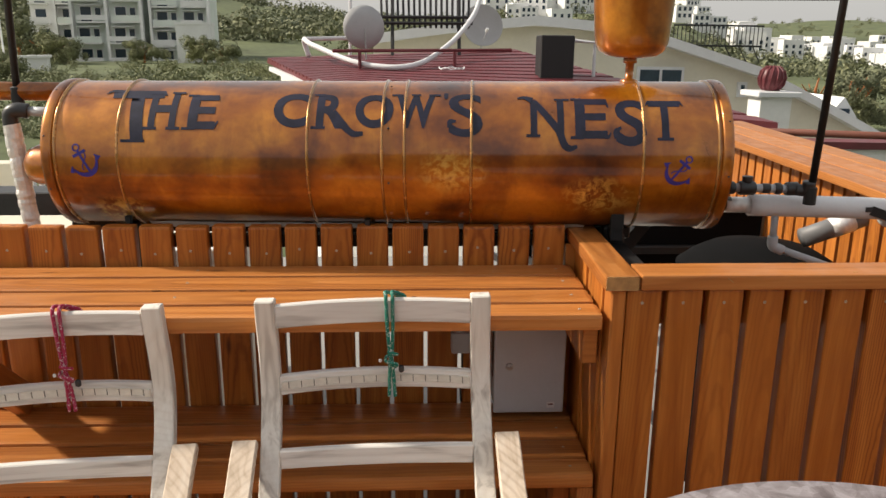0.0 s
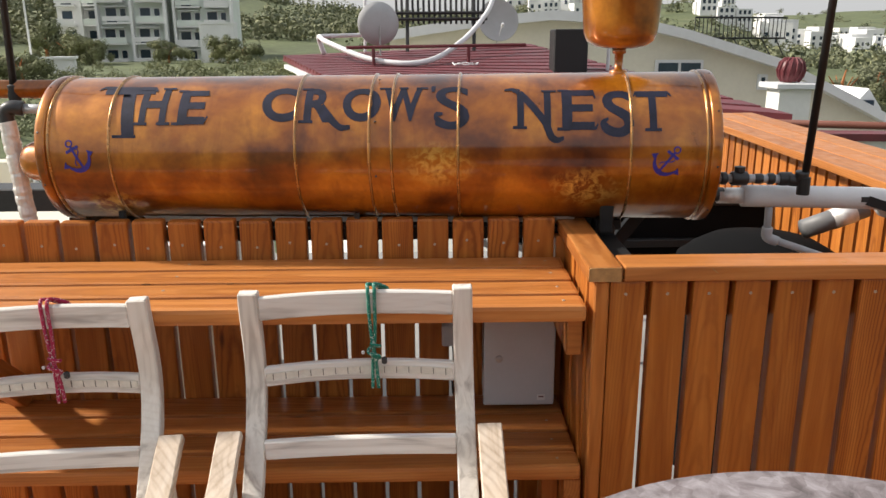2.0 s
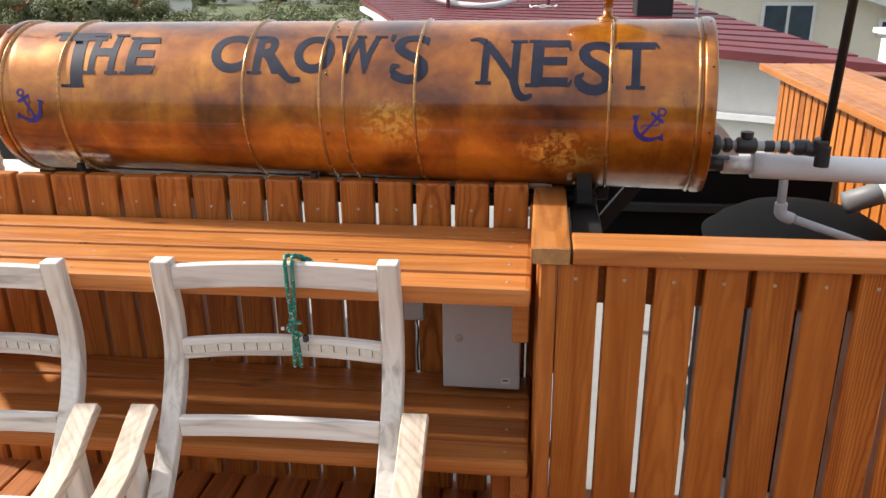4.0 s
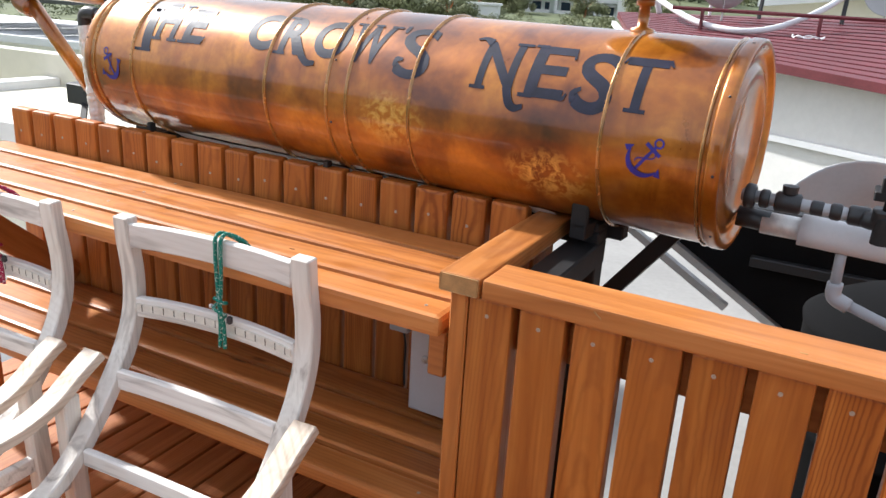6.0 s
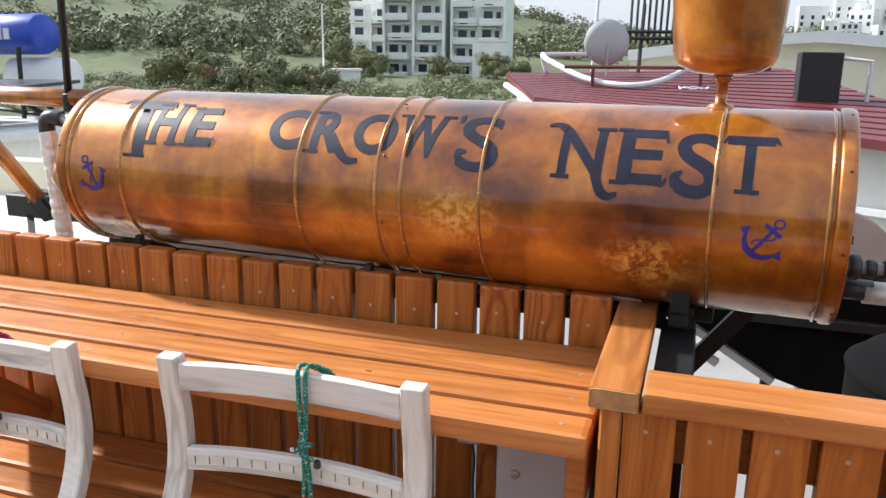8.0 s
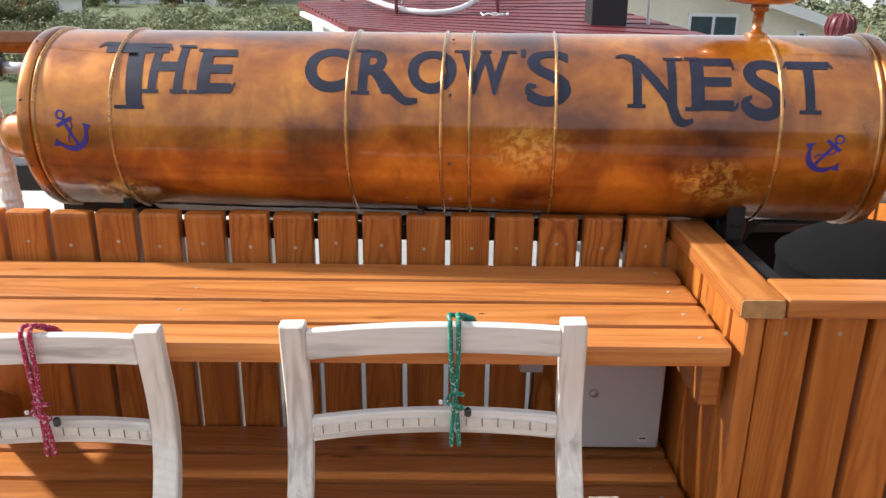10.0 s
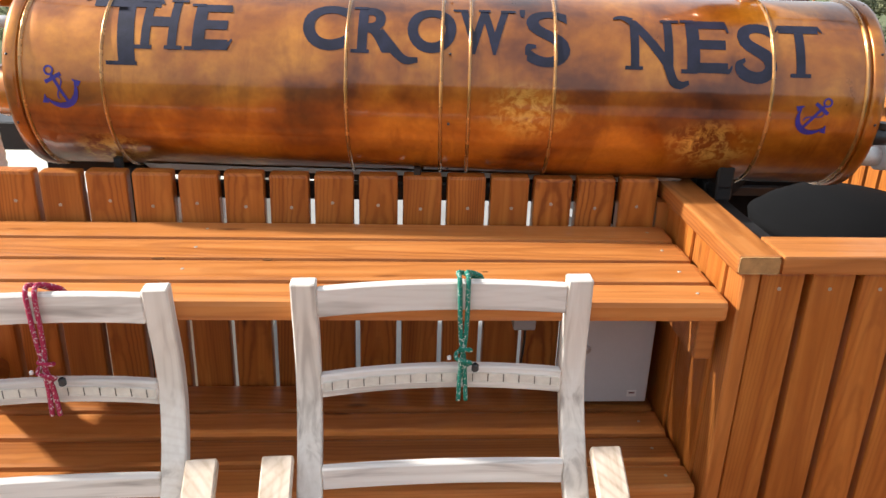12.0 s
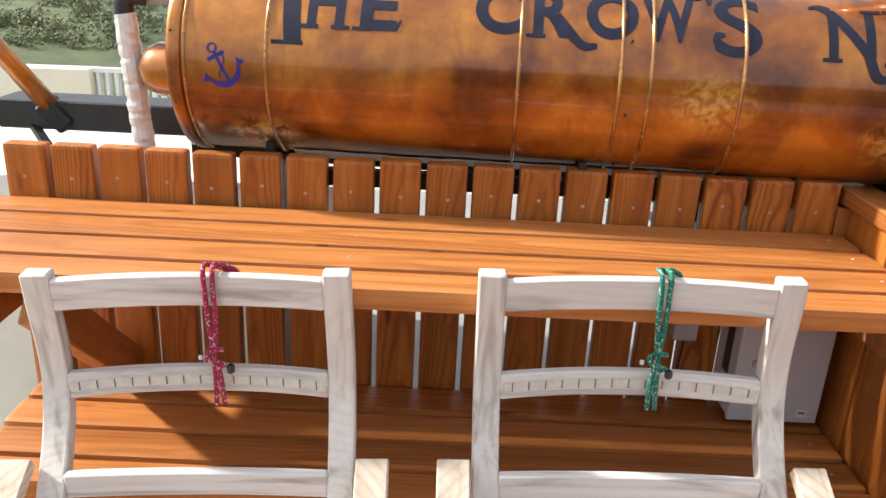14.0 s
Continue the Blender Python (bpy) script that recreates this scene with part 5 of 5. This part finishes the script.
for x, y in ((-0.6, 9.35), (0.5, 9.65)):
    part("post", tube_bm([(x, y, 1.12), (x, y, 1.42)], 0.02, 6), maroon, rr, m=I4)
coil = thing("cable_coil", pose(0.4, 9.2, 1.25), "loose white cable coil on the roof", "cable")
part("coil", tube_bm([(0.45 + 0.14 * math.cos(a) * (1 + 0.1 * math.sin(3 * a)), 9.2 + 0.14 * math.sin(a), 1.235 + 0.012 * math.sin(5 * a)) for a in (k * 0.35 for k in range(60))], 0.007, 6), white_foam, coil, m=I4)

# chimney with a turning cowl
ch = thing("chimney", pose(4.6, 10.3, -1), "white chimney with a dark red turbine cowl", "chimney")
part("shaft", box_bm(4.42, 4.82, 10.1, 10.5, -1, 0.90), white_wall, ch, m=I4)
part("coping", box_bm(4.34, 4.90, 10.0, 10.6, 0.90, 0.97, 0.01), white_sheet, ch, m=I4)
cowl = part("cowl", lathe_bm([(0.97, 0.0), (0.98, 0.10), (1.03, 0.14), (1.13, 0.165), (1.23, 0.14), (1.28, 0.07), (1.29, 0.0)], 28), maroon, ch, "dark red turbine cowl", m=pose(4.62, 10.3, 0) @ pose(0, 0, 0, 0, -90, 0), smooth=True)
for k in range(14):
    a = 2 * math.pi * k / 14
    part("fin", tube_bm([(4.62 + r * math.cos(a + tw), 10.3 + r * math.sin(a + tw), z) for r, z, tw in ((0.10, 0.98, 0), (0.152, 1.05, 0.1), (0.172, 1.13, 0.2), (0.15, 1.22, 0.3), (0.08, 1.28, 0.4))], 0.012, 5), maroon, cowl, m=I4)
# iron-railed balcony high at the right
bal = thing("roof_balcony", pose(10, 26, 2), "black iron railed platform on a far roof", "balcony")
for k in range(23):
    part("baluster", tube_bm([(8.2 + 0.13 * k, 26, 1.62), (8.2 + 0.13 * k, 26, 2.25)], 0.015, 5), black_steel, bal, m=I4)
for z in (1.62, 2.25):
    part("rail", tube_bm([(8.2, 26, z), (11.1, 26, z)], 0.03, 6), black_steel, bal, m=I4)
for k in range(5):
    part("truss", tube_bm([(9.0 + 0.45 * k, 26, 1.6), (9.4 + 0.42 * k, 26, 1.1)], 0.02, 5), black_steel, bal, m=I4)
# white dormers to the right
for x, y, z in ((8.67, 16.0, -0.02),):
    dm = thing("dormer", pose(x, y, z) @ Matrix.Scale(0.65, 4), "white pitched dormer with a dark opening", "dormer")
    bm = bmesh.new()
    q = [bm.verts.new(v) for v in ((-0.45, 0, -1), (0.45, 0, -1), (0.45, 0, 0.35), (0, 0, 0.95), (-0.45, 0, 0.35), (-0.45, 3, -1), (0.45, 3, -1), (0.45, 3, 0.35), (0, 3, 0.95), (-0.45, 3, 0.35))]
    for f in ((0, 1, 2, 3, 4), (1, 6, 7, 2), (2, 7, 8, 3), (3, 8, 9, 4), (4, 9, 5, 0)):
        bm.faces.new([q[i] for i in f])
    part("gable", bm, white_sheet, dm)
    part("opening", box_bm(-0.2, 0.2, -0.03, 0.02, 0.2, 0.6), window_glass, dm)
rl = thing("street_wall", pose(8, 14, -2), "long low white wall with a maroon coping", "wall")
part("wall", box_bm(3.0, 14, 12.0, 12.3, -7.4, 0.05), white_wall, rl, m=I4)
part("coping", box_bm(2.9, 14, 11.9, 12.4, 0.05, 0.16), maroon, rl, m=I4)

# neighbouring rooftop water tanks to the left
SH = pose(-0.09, -4.35, -0.29)
wt = thing("rooftop_tanks", pose(-9.0, 8.5, -1), "blue and white cylindrical rooftop water tanks on a dark frame", "water tanks")
part("blue_tank", lathe_bm([(-0.1, 0), (-0.09, 0.23), (-0.04, 0.262), (1.04, 0.262), (1.09, 0.24), (1.1, 0)], 28), blue_sign, wt, "blue tank with white marks", m=SH @ pose(-8.75, 13.5, 2.07), smooth=True)
part("white_tank", lathe_bm([(0, 0), (0.01, 0.2), (0.06, 0.26), (0.94, 0.26), (0.99, 0.2), (1.0, 0)], 28), white_sheet, wt, m=SH @ pose(-8.40, 13.62, 1.51), smooth=True)
for k in range(5):
    part("mark", box_bm(-8.62 + 0.13 * k, -8.53 + 0.13 * k, 13.225, 13.25, 2.0, 2.14), white_sheet, wt, "white painted bar", m=SH)
for a_, b_ in (((-8.6, 13.2, 2.1), (-8.55, 13.2, 0.6)), ((-7.85, 13.2, 1.9), (-7.9, 13.2, 0.6)), ((-8.9, 13.3, 1.6), (-7.2, 13.3, 0.85)), ((-8.6, 13.25, 1.12), (-7.2, 13.25, 1.0)), ((-7.6, 13.2, 1.3), (-7.1, 13.2, 0.8))):
    part("strut", tube_bm([a_, b_], 0.03, 6), black_steel, wt, m=SH)
lr = thing("left_house", pose(-9, 8, -7), "white flat-roofed house with a pale parapet", "house")
part("wall", box_bm(-14, -6.3, 6.5, 9.0, -7, 0.62), white_wall, lr, m=I4)
part("coping", box_bm(-14.1, -6.2, 6.4, 9.1, 0.62, 0.70), white_sheet, lr, m=I4)
for k in range(3):
    part("roof_panel", box_bm(-7.9 - 1.3 * k, -6.75 - 1.3 * k, 6.6, 8.6, 0.0, 0.04), collector_dark, lr, "dark glazed roof panel", m=pose(0, 0, 0.72) @ pose(0, 0, 0, 3, 0, 0))

# ---- the land round the terrace falls away a little and lies slightly turned to it ----
FALL, SWING = 0.0246, 0.0105


def settled(p):
    far = max(0.0, math.hypot(p.x, p.y) - 2.3)
    k = far / max(2.3, far + 2.3)
    return Vector((p.x + SWING * p.y * k, p.y - SWING * p.x * k, p.z - FALL * far))


FAR_THINGS = {"ground", "hill_woods", "valley_woods", "field_scrub", "tree", "apartment_building", "white_annex", "field_shed", "utility_pole",
              "neighbour_house", "gabled_house", "satellite_dish", "tube_collector", "white_hose", "black_panel_box", "roof_rail", "cable_coil",
              "chimney", "roof_balcony", "dormer", "street_wall", "rooftop_tanks", "left_house", "low_roof_slab", "balustrade"}
for ob in list(bpy.data.objects):
    top = ob
    while top.parent is not None:
        top = top.parent
    kind_name = top.name.split(".")[0]
    if ob.type == "MESH" and kind_name in FAR_THINGS:
        m = WORLD.get(ob, Matrix.Identity(4))
        back = m.inverted()
        for v in ob.data.vertices:
            v.co = back @ settled(m @ v.co)
    elif ob is top and kind_name == "town_house":
        ob.matrix_basis = Matrix.Translation(settled(ob.matrix_basis.translation) - ob.matrix_basis.translation) @ ob.matrix_basis

# ---- deck boards, last ----
for k in range(46):
    x = -1.44 + 0.1035 * k
    part("deck_board", board_mesh(5.58, 0.094, 0.034, deckwood, 0.005), None, floor, m=pose(x, -0.50, -0.017, 0, 0, 90))
